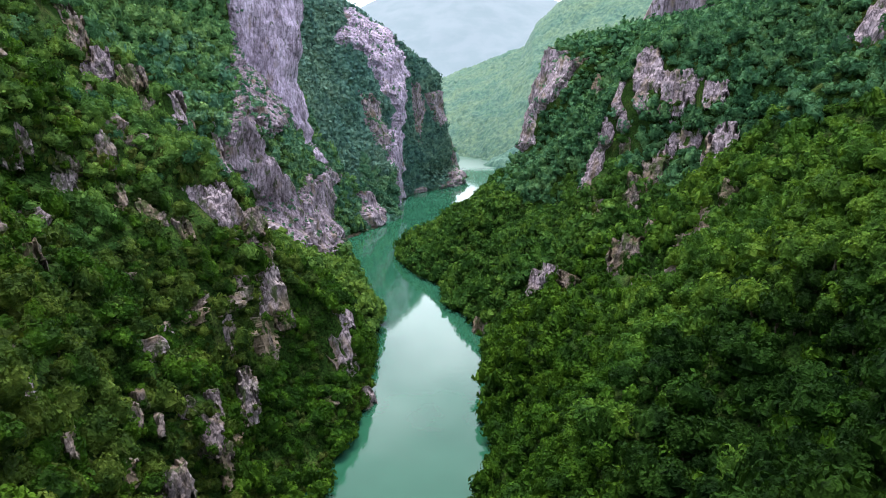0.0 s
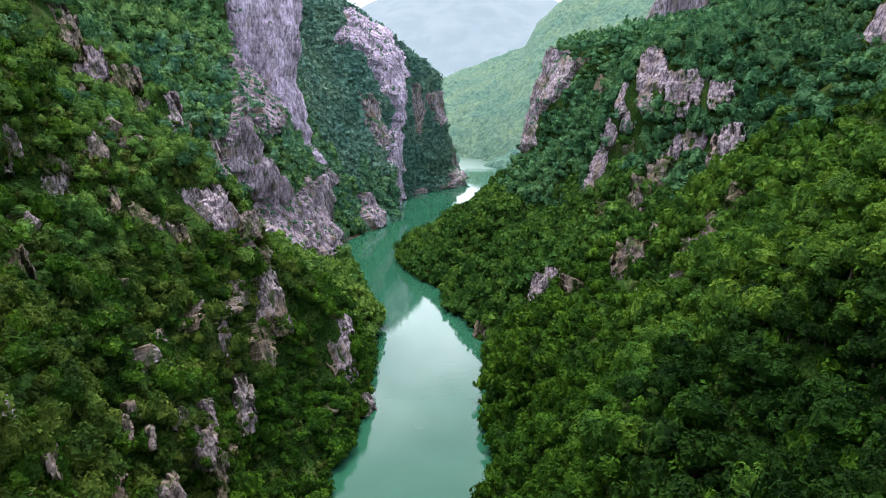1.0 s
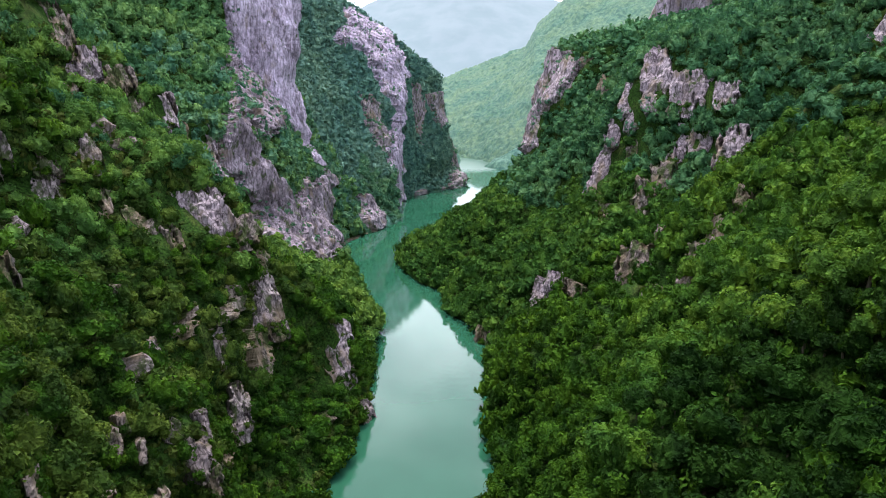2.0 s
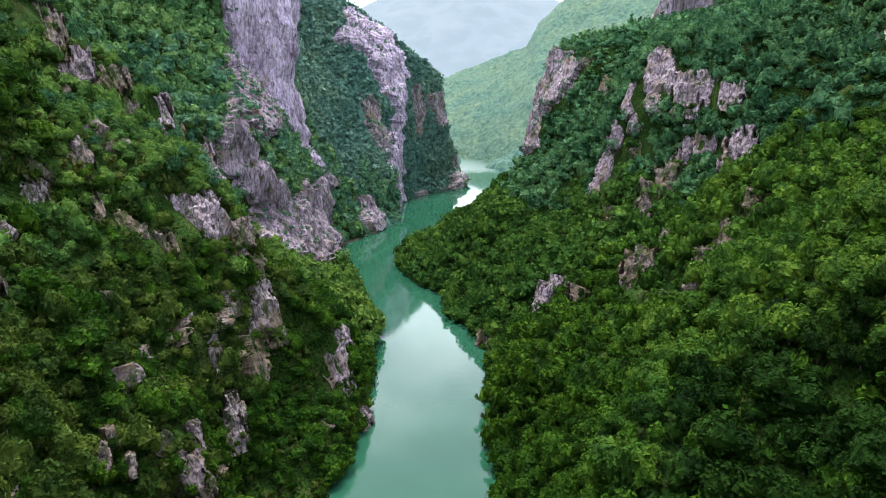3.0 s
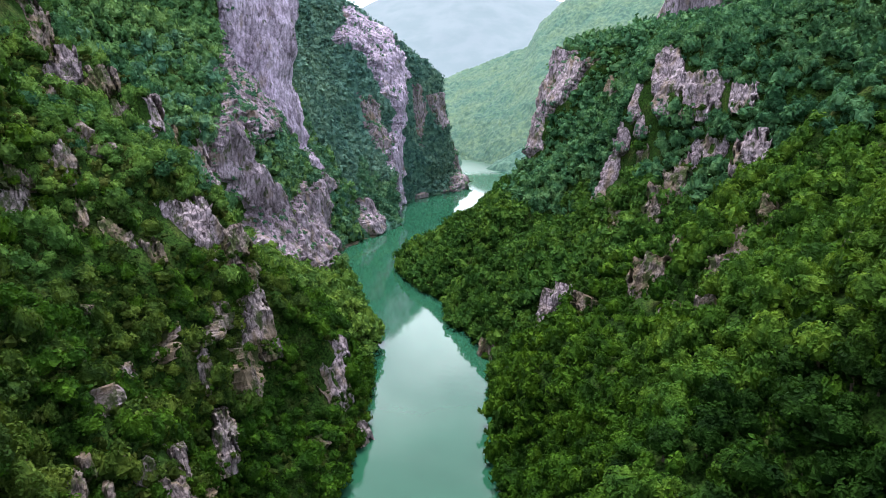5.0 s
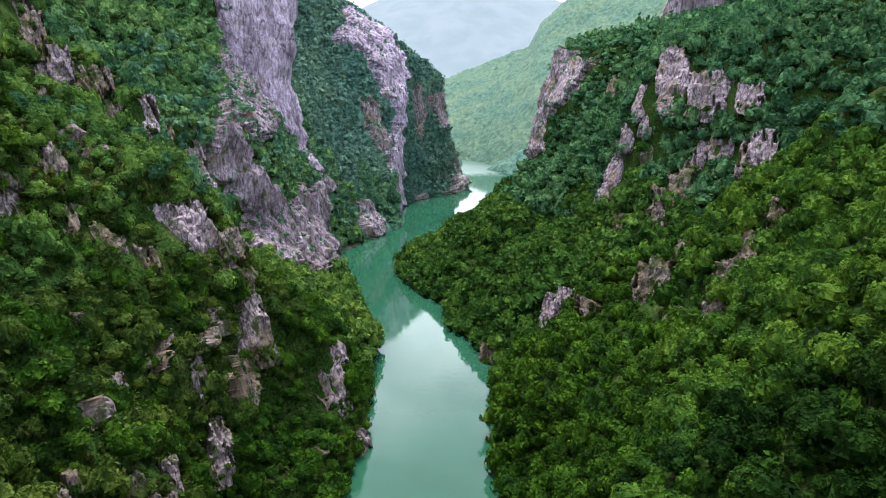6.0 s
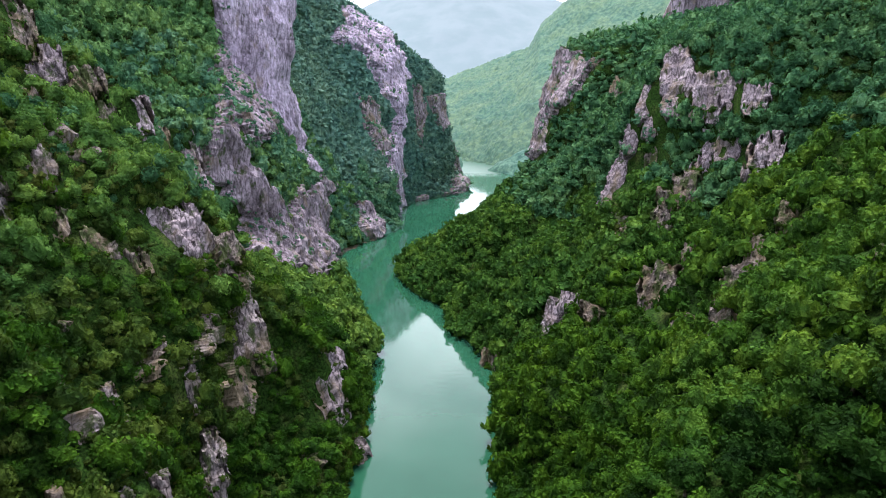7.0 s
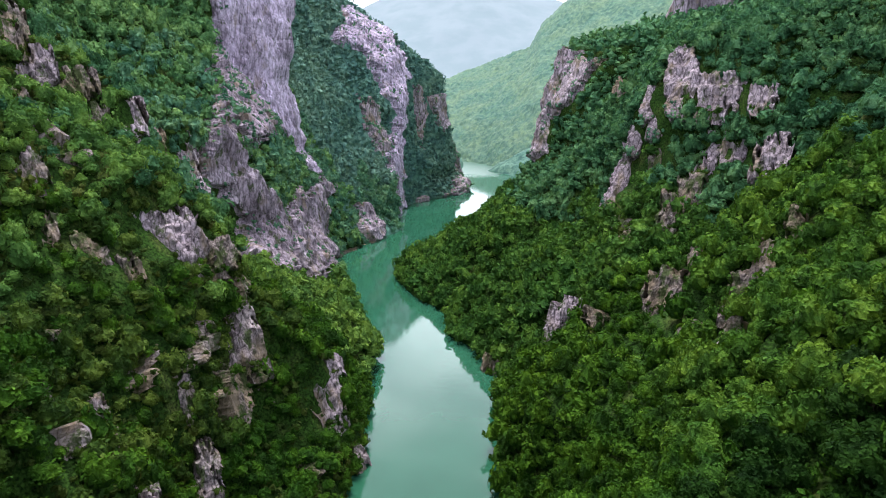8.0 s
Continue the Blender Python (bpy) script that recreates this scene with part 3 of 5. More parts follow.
def crag(side, kind, mat, foot, outline, clearing):
    """A steep face of bare rock that steps out of the slope at its foot: the outline is (across, up) on the face, the clearing (y, h) on the slope behind it."""
    name, category, proud, step, ragged, label = ROCK_KINDS[kind]
    o = np.array(outline, float)
    o[:, 1] -= 2.0 * (o[:, 1] < o[:, 1].min() + 0.25 * (o[:, 1].max() - o[:, 1].min()))
    lo, hi = o.min(0), o.max(0)
    seed = int(abs(sum(foot) * 7 + o[0, 0] * 31)) % 997
    small, tall = max(min(hi - lo), 1.5), hi[1] - lo[1]
    big = min(1.0, small / 14.0)
    us = np.linspace(lo[0] - 1.6, hi[0] + 1.6, max(int((hi[0] - lo[0] + 3.2) / step), 14))
    vs = np.linspace(lo[1] - 1.6, hi[1] + 1.6, max(int((tall + 3.2) / step), 16))
    uu, vv = np.meshgrid(us, vs, indexing="ij")
    u, v = uu.ravel(), vv.ravel()
    n = np.array([0.55 if side == "L" else -0.55, -0.66, 0.50])
    n /= np.linalg.norm(n)
    across = np.array([-n[1], n[0], 0.0])
    across /= np.linalg.norm(across)
    up = np.cross(n, across)
    up *= np.sign(up[2])
    q = np.stack([u + foot[1], v + foot[2], 0 * u + foot[0]], -1)
    within = inside_by(o * np.array([2.0, 1.0]), u * 2.0, v)
    grain = np.stack([(q[:, 0] + 0.2 * q[:, 1]) / (0.9 + 1.6 * big), q[:, 1] / (2.6 + 4.0 * big), q[:, 2]], -1)
    d = within + 0.25 * small * ragged + ragged * small * 0.9 * fbm(grain, 4, seed)
    if kind in ("outcrop", "spire"):  # gullies of grass and scrub split the face into ribs
        ribs = fbm(grain * np.array([1.5, 0.55, 1.0]) + 9.0, 4, seed + 13, True)
        d = d + 0.12 * small - 0.75 * small * np.clip((0.02 - ribs) / 0.45, 0, 1)
    m = np.clip(d / (0.4 + 0.8 * big) + 0.4, 0, 1)
    m = m * m * (3 - 2 * m)
    outside = np.clip(-within / 1.2, 0, 1)
    wide = 1.1 + 2.2 * big
    warp = 0.5 * fbm(q / (wide * 2.5), 3, seed + 5)
    f = np.stack([q[:, 0] / wide + 0.15 * q[:, 1] / wide + warp, q[:, 1] / (wide * 4.0), 0 * u], -1)
    flute = fbm(f, 4, seed + 3, True)
    slab = fbm(f * np.array([2.1, 1.4, 1.0]) + 5.0, 3, seed + 7)
    slab = np.round(slab * 3.5) / 3.5
    ledge = fbm(q / np.array([7.0, 3.0, 1.0]), 3, seed + 11)
    out = m * (0.6 * proud + (0.5 + 1.1 * big) * flute + (0.4 + 0.5 * big) * slab + (0.4 + 0.6 * big) * ledge) - (1 - m) * (1.2 + outside * (2.0 + 0.45 * tall))
    p = np.array(foot, float) - (1.2 if side == "L" and foot[2] < 90 else 0.2) * n + u[:, None] * across + v[:, None] * up + out[:, None] * n
    p[:, 1] += (1 - m) * outside * 0.25 * tall
    faces = grid_faces(len(us), len(vs))
    faces = faces[((m > 0.0) | (within > -0.5))[faces].any(1)]
    keep = np.zeros(len(p), bool)
    keep[faces.ravel()] = True
    ob = new(name, quads_mesh(name, p[keep], (np.cumsum(keep) - 1)[faces], mat))
    c = np.array(clearing, float)
    BARE.append((side, clearing, c.min(0), c.max(0)))
    r = np.random.RandomState(seed)
    gaps = np.where((m < 0.75) & (within > -0.8))[0]
    if len(gaps):
        for k in r.choice(gaps, min(len(gaps), int(len(gaps) * step * step / 1.3) + 2), replace=False):
            PERCH_P.append(p[k] - n * 0.3)
            PERCH_N.append(n)
    low = np.where((v < lo[1] + 0.22 * tall) & (within > -0.6) & (m > 0.1))[0]
    if len(low):  # scrub along the foot
        for k in r.choice(low, min(len(low), int((hi[0] - lo[0]) / 0.9)), replace=False):
            PERCH_P.append(p[k])
            PERCH_N.append(n)
    return tagged(ob, label, category)


rock("R", "edge", ROCK, [(456, 128), (478, 128), (480, 100), (476, 85), (466, 70), (450, 64), (442, 70), (450, 85), (453, 100)])
rock("R", "brown", ROCK, [(440, 122), (453, 125), (454, 100), (447, 90), (440, 100)])
rock("L", "flank", ROCK_GREY, [(366, 104), (382, 110), (410, 120), (440, 130), (440, 92), (428, 88), (405, 91), (385, 84), (364, 82), (360, 92)])
rock("L", "pillar", ROCK_PALE, [(453, 190), (484, 190), (486, 150), (488, 120), (490, 95), (492, 75), (493, 50), (480, 50), (470, 62), (462, 78), (450, 82), (440, 84), (425, 92), (425, 105), (432, 118), (446, 130), (452, 150)])
rock("L", "foot", ROCK_GREY, [(420, 53.7), (436, 48.2), (473, 48.6), (502, 46.9), (505, 39.3), (497, 35.9), (476, 36.9), (461, 25.4), (459, 7.1), (377, 18.7), (358, 20.3), (356, 25.1), (346, 29.6), (368, 39.2), (389, 50.1)])
rock("L", "wall", ROCK_GREY, [(371, 107.1), (371, 104.4), (360, 96.9), (352, 86.8), (356, 79.7), (355, 74.4), (359, 72.5), (360, 66.7), (365, 57.5), (369, 52.3), (371, 44.6), (361, 35.1), (345, 29), (331, 30.4), (326, 34.3), (323, 39.3), (318, 44.4), (341, 45.6), (347, 52.5), (342, 58.9), (335, 61.5), (342, 66.9), (337, 68.2), (333, 70.9), (333, 76), (337, 83.2), (342, 90.3), (354, 97.3)])
crag("L", "spire", ROCK_WARM, (-109, 311, 81), [(-1.4, 20.1), (1.0, 14.7), (0.6, 6.9), (0.9, -1.0), (-1.9, -2.5), (-3.5, 4.6), (-4.2, 11.1)], [(324, 98), (321, 93.4), (316, 86.7), (314, 79.9), (296, 86), (301, 86.1), (306, 91.3)])
crag("L", "spire", ROCK, (-104, 320, 73), [(3.5, 21.6), (3.7, 16.1), (4.7, 10.6), (3.0, 2.6), (4.7, -1.6), (1.0, -3.1), (-2.4, -0.0), (-3.3, 5.9), (-5.3, 4.8), (-4.3, 11.4), (-0.8, 15.1)], [(331, 91.4), (329, 86.6), (332, 81.3), (327, 74.4), (327, 70.5), (320, 70), (315, 73.2), (317, 78.2), (311, 77.8), (318, 83), (323, 86)])
crag("L", "block", ROCK, (-73, 220, 68), [(-9.0, 14.5), (-4.6, 15.8), (0.1, 14.3), (6.0, 13.9), (8.0, 12.9), (8.3, 9.5), (9.1, 5.6), (7.1, -3.3), (5.6, -2.1), (5.2, 2.5), (1.5, -0.5), (-1.8, 0.9), (-5.6, -0.7), (-7.4, 1.9), (-9.2, 7.5)], [(219, 81), (224, 81.7), (229, 79.9), (237, 78.9), (240, 77.6), (237, 74.8), (235, 71.5), (227, 64.6), (226, 65.6), (228, 69.5), (221, 67.6), (219, 69.2), (212, 68.7), (212, 70.9), (214, 75.3)])
crag("L", "outcrop", ROCK_WARM, (-67, 230, 64), [(-0.2, 4.7), (1.2, 6.4), (5.0, 6.8), (7.2, 4.5), (6.1, 0.8), (1.3, 0.3), (-1.4, -0.8)], [(233, 68.4), (236, 69.5), (322, 51), (323, 47.1), (308, 46.9), (233, 64.4), (228, 64.3)])
crag("L", "outcrop", ROCK, (-119, 244, 114), [(-1.8, 6.4), (1.2, 9.5), (4.5, 10.9), (5.8, 6.5), (4.5, 2.0), (1.3, -1.5), (-1.8, -0.8), (-3.6, 1.5)], [(244, 120), (251, 122.6), (259, 124), (255, 120), (250, 116.2), (244, 113.1), (241, 113.7), (240, 115.8)])
crag("L", "outcrop", ROCK_WARM, (-111, 253, 111), [(-3.7, 2.5), (-0.0, 7.4), (3.5, 7.6), (5.0, 2.4), (1.9, 0.8), (-2.0, -1.0)], [(251, 112.9), (259, 117.1), (264, 117.3), (260, 112.7), (256, 111.4), (251, 109.9)])
crag("L", "outcrop", ROCK_WARM, (-104, 252, 99), [(-1.2, 11.0), (1.4, 9.2), (1.8, 1.9), (0.6, -1.5), (-2.2, 0.3), (-3.1, 5.3)], [(255, 108.8), (257, 107.3), (255, 100.9), (252, 98), (250, 99.7), (252, 103.9)])
crag("L", "outcrop", ROCK, (-99, 263, 99), [(-3.7, 9.8), (0.6, 11.8), (3.0, 4.7), (1.7, 1.1), (-1.8, -1.5), (-3.9, 2.9)], [(261, 107.5), (317, 106.4), (317, 99.3), (266, 99.6), (260, 97.7), (259, 101.6)])
crag("L", "outcrop", ROCK_DULL, (-98, 202, 93), [(-1.2, 6.3), (1.2, 6.8), (2.2, 3.3), (1.4, -1.1), (-1.8, -0.8), (-3.0, 2.1)], [(206, 98.3), (210, 98.4), (207, 95.6), (203, 92.1), (200, 92.5), (200, 95)])
crag("L", "outcrop", ROCK_DULL, (-102, 183, 86), [(-0.6, 7.0), (2.2, 7.5), (5.1, 5.7), (4.7, 1.6), (1.1, -1.2), (-1.2, 0.6)], [(186, 92.4), (189, 92.7), (192, 90.9), (189, 87.4), (183, 85.4), (182, 87)])
crag("L", "outcrop", ROCK_WARM, (-91, 195, 81), [(-0.8, 5.7), (1.8, 6.0), (0.9, 0.1), (-1.0, -0.7), (-1.8, 2.1)], [(198, 85.4), (202, 85.3), (197, 80.6), (194, 80.2), (195, 82.5)])
crag("L", "outcrop", ROCK_WARM, (-85, 198, 76), [(-1.8, 6.2), (-0.1, 5.0), (1.8, 1.0), (1.3, -1.0), (-1.5, 0.1), (-2.4, 2.4)], [(202, 81), (203, 79.8), (202, 76.5), (199, 75.3), (196, 76.6), (198, 78.3)])
crag("L", "outcrop", ROCK_WARM, (-79, 198, 71), [(-3.8, 5.4), (-0.5, 5.9), (2.9, 3.2), (4.9, 0.4), (2.9, -1.3), (-0.0, 0.8), (-2.8, 0.7)], [(199, 75.3), (204, 75), (206, 72.4), (206, 69.9), (201, 69.1), (198, 71.5), (194, 72.1)])
rock("L", "scree", ROCK_WARM, [(213, 53), (218, 49.4), (214, 46.6), (193, 48), (191, 49.7), (203, 50.3)])
crag("L", "outcrop", ROCK_DULL, (-61, 219, 37), [(4.5, 13.4), (7.5, 16.9), (8.9, 13.2), (8.3, 8.0), (10.2, 5.7), (7.6, -1.5), (3.4, -0.5), (-1.2, -2.2), (-6.4, -0.1), (-3.2, 4.1), (1.9, 6.9)], [(228, 48.1), (233, 50.4), (232, 47.3), (229, 43.1), (229, 41), (225, 34.6), (222, 35.9), (217, 34.9), (212, 42.9), (217, 41), (223, 42.8)])
rock("L", "scree", ROCK_WARM, [(201, 36.8), (215, 35.5), (221, 34.6), (223, 32.1), (219, 27.3), (210, 25), (204, 29.9)])
rock("L", "scree", ROCK_WARM, [(183, 54.1), (188, 55.7), (192, 55.2), (185, 51.6), (180, 49.9), (179, 51.7)])
crag("L", "outcrop", ROCK_DULL, (-61, 188, 41), [(-1.9, 6.3), (0.8, 7.7), (1.8, 4.7), (1.2, 0.4), (-1.3, -0.7), (-2.2, 2.5)], [(185, 48.6), (189, 49), (191, 45.6), (190, 41.3), (186, 41.2), (185, 44.9)])
crag("L", "outcrop", ROCK_DULL, (-57, 176, 25), [(6.7, 10.7), (6.8, 6.1), (5.1, 1.8), (1.9, -0.8), (-2.2, -0.9), (0.5, 2.3), (3.4, 6.5)], [(192, 30), (191, 25.6), (186, 22.5), (178, 22.9), (171, 26), (178, 26.2), (185, 27.9)])
crag("L", "outcrop", ROCK_WARM, (-55, 196, 23), [(-0.2, 6.7), (1.3, 2.6), (0.8, -1.2), (-1.0, 0.4)], [(198, 29.3), (198, 25), (196, 21.9), (194, 24.1)])
crag("L", "outcrop", ROCK_DULL, (-53, 147, 40), [(-0.5, 5.6), (1.8, 4.5), (1.7, 0.8), (-0.2, -0.7), (-0.8, 2.2)], [(150, 44), (167, 33.9), (165, 30.7), (146, 40), (146, 42.6)])
crag("L", "outcrop", ROCK_DULL, (-52, 138, 38), [(-1.0, 4.8), (1.5, 4.6), (4.0, 3.0), (3.1, 1.0), (0.9, -0.4), (-1.1, -0.3), (-1.3, 2.5)], [(138, 42.9), (142, 41.3), (158, 29), (156, 29.1), (145, 33.8), (136, 38.7), (137, 41.5)])
crag("L", "outcrop", ROCK_DULL, (-56, 138, 45), [(0.4, 2.8), (2.5, 2.4), (2.7, 0.6), (0.6, -0.7), (-0.6, 0.5)], [(140, 46.8), (143, 45.3), (142, 44.1), (138, 44.6), (137, 45.7)])
crag("L", "spire", ROCK, (-35, 233, 14), [(-2.9, 16.3), (2.8, 18.9), (6.7, 17.1), (5.5, 8.5), (3.0, -1.2), (-1.4, -2.2), (-1.9, 2.6), (-5.1, 5.9)], [(234, 29.2), (239, 31.3), (243, 29.1), (240, 21.1), (235, 12.3), (231, 12.1), (232, 16.6), (230, 19.7)])
crag("L", "outcrop", ROCK_DULL, (-74, 154, 61), [(0.1, 4.9), (0.9, 3.4), (0.7, -0.2), (-0.9, -0.4), (-1.0, 2.3)], [(164, 61.9), (164, 60.5), (156, 59.9), (151, 61.4), (155, 62.5)])
crag("L", "outcrop", ROCK_DULL, (-70, 165, 53), [(-0.8, 2.7), (1.2, 3.0), (1.1, 0.3), (-1.1, -0.1)], [(167, 54.5), (170, 54), (167, 52.6), (162, 53.6)])
crag("L", "outcrop", ROCK_WARM, (-61, 123, 51), [(0.1, 2.4), (1.8, 3.0), (1.9, 0.5), (0.6, -0.7), (-0.5, 0.9)], [(125, 52.8), (127, 52.5), (126, 50.6), (123, 50.4), (123, 52.2)])
crag("L", "outcrop", ROCK_WARM, (-64, 158, 49), [(-0.7, 2.0), (1.0, 2.3), (1.0, -0.0), (-1.0, -0.0)], [(159, 50.6), (165, 48.8), (161, 47.9), (155, 50.6)])
crag("L", "outcrop", ROCK_DULL, (-26, 224, -3), [(2.9, 10.0), (4.0, 6.3), (1.5, -1.1), (-2.1, -0.7), (0.1, 4.8)], [(235, 2.8), (236, -1), (221, -1), (218, -0.7), (227, 0.3)])
crag("L", "outcrop", ROCK_WARM, (-125, 245, 124), [(-2.5, 5.9), (2.0, 7.3), (5.0, 3.7), (3.2, -0.9), (-0.1, 0.8), (-3.1, -0.0)], [(246, 128.8), (259, 130.4), (260, 127.3), (250, 123), (246, 124.4), (241, 123.6)])
crag("L", "outcrop", ROCK_WARM, (-133, 263, 132), [(-9.8, 6.8), (-4.7, 8.4), (-2.7, 4.2), (1.8, -0.5), (-2.2, -1.3), (-7.1, 1.9)], [(245, 137.1), (262, 139.4), (261, 135.9), (269, 132.2), (255, 131), (246, 133.2)])
crag("L", "outcrop", ROCK_WARM, (-115, 232, 106), [(-3.8, 5.8), (-0.2, 6.8), (1.5, 1.8), (1.8, -1.0), (-1.8, 1.0)], [(233, 111.3), (239, 112.1), (238, 107.7), (233, 105.4), (231, 107.3)])
crag("L", "outcrop", ROCK_WARM, (-104, 187, 94), [(-0.6, 3.5), (3.2, 2.5), (4.4, 0.3), (-0.1, -0.5)], [(187, 97.2), (191, 96), (192, 94), (187, 93.6)])
rock("L", "scree", ROCK_WARM, [(236, 58.7), (247, 54.3), (239, 54), (234, 50.6), (232, 50.6)])
crag("L", "outcrop", ROCK_WARM, (-62, 131, 52), [(-0.8, 2.0), (0.6, 2.2), (0.7, -0.0), (-0.7, -0.1)], [(132, 54), (134, 53.3), (132, 52.1), (130, 52.6)])
crag("L", "outcrop", ROCK_WARM, (-60, 135, 50), [(-0.1, 1.1), (2.1, 1.2), (2.1, -0.1), (-0.1, -0.2)], [(136, 50.7), (139, 49.8), (138, 48.9), (135, 49.8)])
crag("L", "outcrop", ROCK_WARM, (-58, 129, 47), [(-0.5, 1.8), (0.8, 2.4), (0.6, 0.0), (-0.6, -0.1)], [(129, 49), (131, 48.9), (129, 47.3), (128, 47.8)])
rock("L", "scree", ROCK_WARM, [(173, 22.4), (174, 21), (168, 20.1), (166, 21.1)])
crag("L", "outcrop", ROCK_DULL, (-53, 79, 78), [(-0.6, 1.8), (1.2, 2.8), (1.8, 0.3), (0.5, -0.6), (-0.5, 0.5)], [(79, 79.7), (85, 78.4), (84, 76.3), (80, 76.9), (78, 78.6)])
crag("L", "outcrop", ROCK_DULL, (-53, 120, 36), [(-1.3, 5.4), (2.8, 4.6), (3.1, 0.5), (1.4, -1.3), (-1.7, 0.1)], [(120, 41.5), (125, 38.8), (126, 34.1), (122, 33.3), (117, 37.4)])
crag("L", "outcrop", ROCK_WARM, (-58, 110, 49), [(-0.9, 2.6), (0.7, 2.8), (0.8, 0.1), (-0.8, -0.1)], [(106, 53.9), (114, 50.2), (113, 48), (106, 51.4)])
crag("L", "outcrop", ROCK_WARM, (-57, 112, 46), [(-1.1, 2.7), (1.0, 3.2), (1.0, 0.2), (-1.0, -0.1)], [(112, 48.3), (116, 47), (115, 44.9), (110, 46.7)])
crag("L", "outcrop", ROCK_WARM, (-47, 71, 70), [(0.2, 2.6), (1.3, 2.5), (1.4, 0.1), (-0.1, -0.4)], [(73, 72.1), (76, 70.4), (75, 68.5), (71, 70)])
crag("L", "outcrop", ROCK_WARM, (-51, 89, 58), [(-0.4, 2.2), (0.5, 3.5), (0.5, 0.3), (-0.5, -0.3)], [(88, 61.3), (92, 60.8), (91, 57.5), (87, 59.2)])
crag("L", "outcrop", ROCK_WARM, (-57, 84, 82), [(0.1, 2.4), (1.1, 1.8), (1.2, 0.3), (-0.1, -0.3)], [(87, 83.2), (90, 81.7), (88, 80.7), (84, 81.7)])
crag("L", "outcrop", ROCK_DULL, (-110, 175, 97), [(0.2, 7.3), (5.0, 6.3), (5.1, 2.8), (1.3, 0.3), (-1.4, -0.9)], [(175, 103), (181, 101.9), (181, 98.7), (176, 96.7), (173, 95.8)])
crag("L", "outcrop", ROCK_WARM, (-51, 85, 69), [(-0.6, 1.5), (0.6, 1.6), (0.4, -0.4), (-0.5, 0.1)], [(85, 70.3), (88, 69.2), (86, 67.8), (84, 69.3)])
crag("L", "outcrop", ROCK_WARM, (-52, 147, 24), [(0.7, 5.6), (2.9, 7.0), (2.0, 0.9), (-0.3, -1.0)], [(153, 26.8), (160, 25.3), (152, 22.8), (146, 23.7)])
crag("L", "outcrop", ROCK_WARM, (-81, 133, 80), [(-1.1, 5.2), (1.2, 5.8), (1.0, 0.2), (-1.1, -0.6)], [(140, 83), (151, 80.7), (138, 78.9), (127, 81.2)])
crag("L", "outcrop", ROCK_WARM, (-74, 154, 61), [(-0.9, 2.8), (0.9, 3.5), (0.9, 0.4), (-0.8, -0.3)], [(158, 62.2), (166, 60.4), (160, 59.4), (151, 61.7)])
rock("L", "buttress", ROCK_PALE, [(704, 176.8), (704, 166.8), (702, 146.6), (692, 131.1), (687, 116.9), (684, 106.7), (670, 86.9), (666, 66.7), (636, 29.5), (632, -0.4), (605, -1), (605, -0.1), (605, 9.1), (605, 28.8), (624, 50.9), (648, 63.2), (659, 77.4), (654, 92.6), (662, 116.9), (666, 130.6), (656, 135.2), (654, 140.9), (665, 150.8), (676, 152.3)])
rock("L", "scree", ROCK, [(632, 93.5), (636, 88.6), (639, 71.4), (631, 49.1), (613, 45.6), (618, 61.1), (625, 77.3)])
rock("L", "foot", ROCK_GREY, [(524, 24.8), (542, 22.4), (540, 8.7), (521, -1), (509, -1), (509, 6.2), (514, 14.3)])
rock("L", "cliff", ROCK, [(690, 101.5), (698, 102.3), (702, 74.6), (684, 43), (691, 69)])
rock("L", "cliff", ROCK, [(705, 90.5), (731, 93.3), (739, 66.3), (721, 55.6), (713, 72.8)])
rock("L", "foot", ROCK, [(776, 39.8), (776, 45.9), (806, -1), (732, 0.8), (697, 2.2), (684, 2.2), (703, 8.6), (764, 12.1)])
rock("L", "ledge", ROCK_WARM, [(470, 2), (498, -0.4), (516, 0), (513, -1), (496, -1), (470, -1)])
rock("L", "ledge", ROCK, [(656, 3.4), (668, 4.6), (667, -0.7), (656, -1)])
crag("R", "cliff", ROCK, (91, 324, 103), [(-3.1, 27.6), (0.1, 26.1), (4.0, 20.1), (6.7, 12.0), (6.4, 6.1), (4.4, -0.8), (0.2, -3.7), (-3.7, 1.0), (-5.5, 9.1), (-7.9, 11.8), (-7.7, 17.3), (-7.0, 24.8)], [(338, 126.9), (334, 125.6), (328, 120.4), (320, 113.4), (318, 108.4), (319, 102.4), (324, 99.7), (328, 103.8), (332, 110.8), (335, 113.2), (338, 118), (344, 124.6)])
crag("R", "outcrop", ROCK, (101, 309, 102), [(-10.0, 15.0), (-3.3, 14.3), (3.9, 15.2), (7.5, 10.9), (4.9, 2.5), (-0.1, -2.0), (-5.7, 2.1), (-8.0, 8.0)], [(322, 115), (316, 114.4), (310, 115.2), (305, 111.5), (305, 104.3), (309, 100.2), (314, 103.8), (316, 109)])
crag("R", "outcrop", ROCK, (112, 297, 105), [(-2.9, 6.6), (4.3, 7.0), (5.8, 3.4), (2.0, -0.9), (-2.0, 0.7)], [(301, 111), (296, 111.4), (293, 108.3), (295, 104.5), (299, 105.9)])
crag("R", "crest", ROCK, (85, 330, 92), [(3.3, 16.9), (4.8, 8.1), (3.0, 3.6), (0.6, -2.5), (-3.9, -0.1), (-3.3, 10.5), (-1.5, 19.0)], [(326, 106.7), (324, 99.2), (326, 95.2), (329, 89.6), (333, 91.7), (332, 101.2), (331, 108.5)])
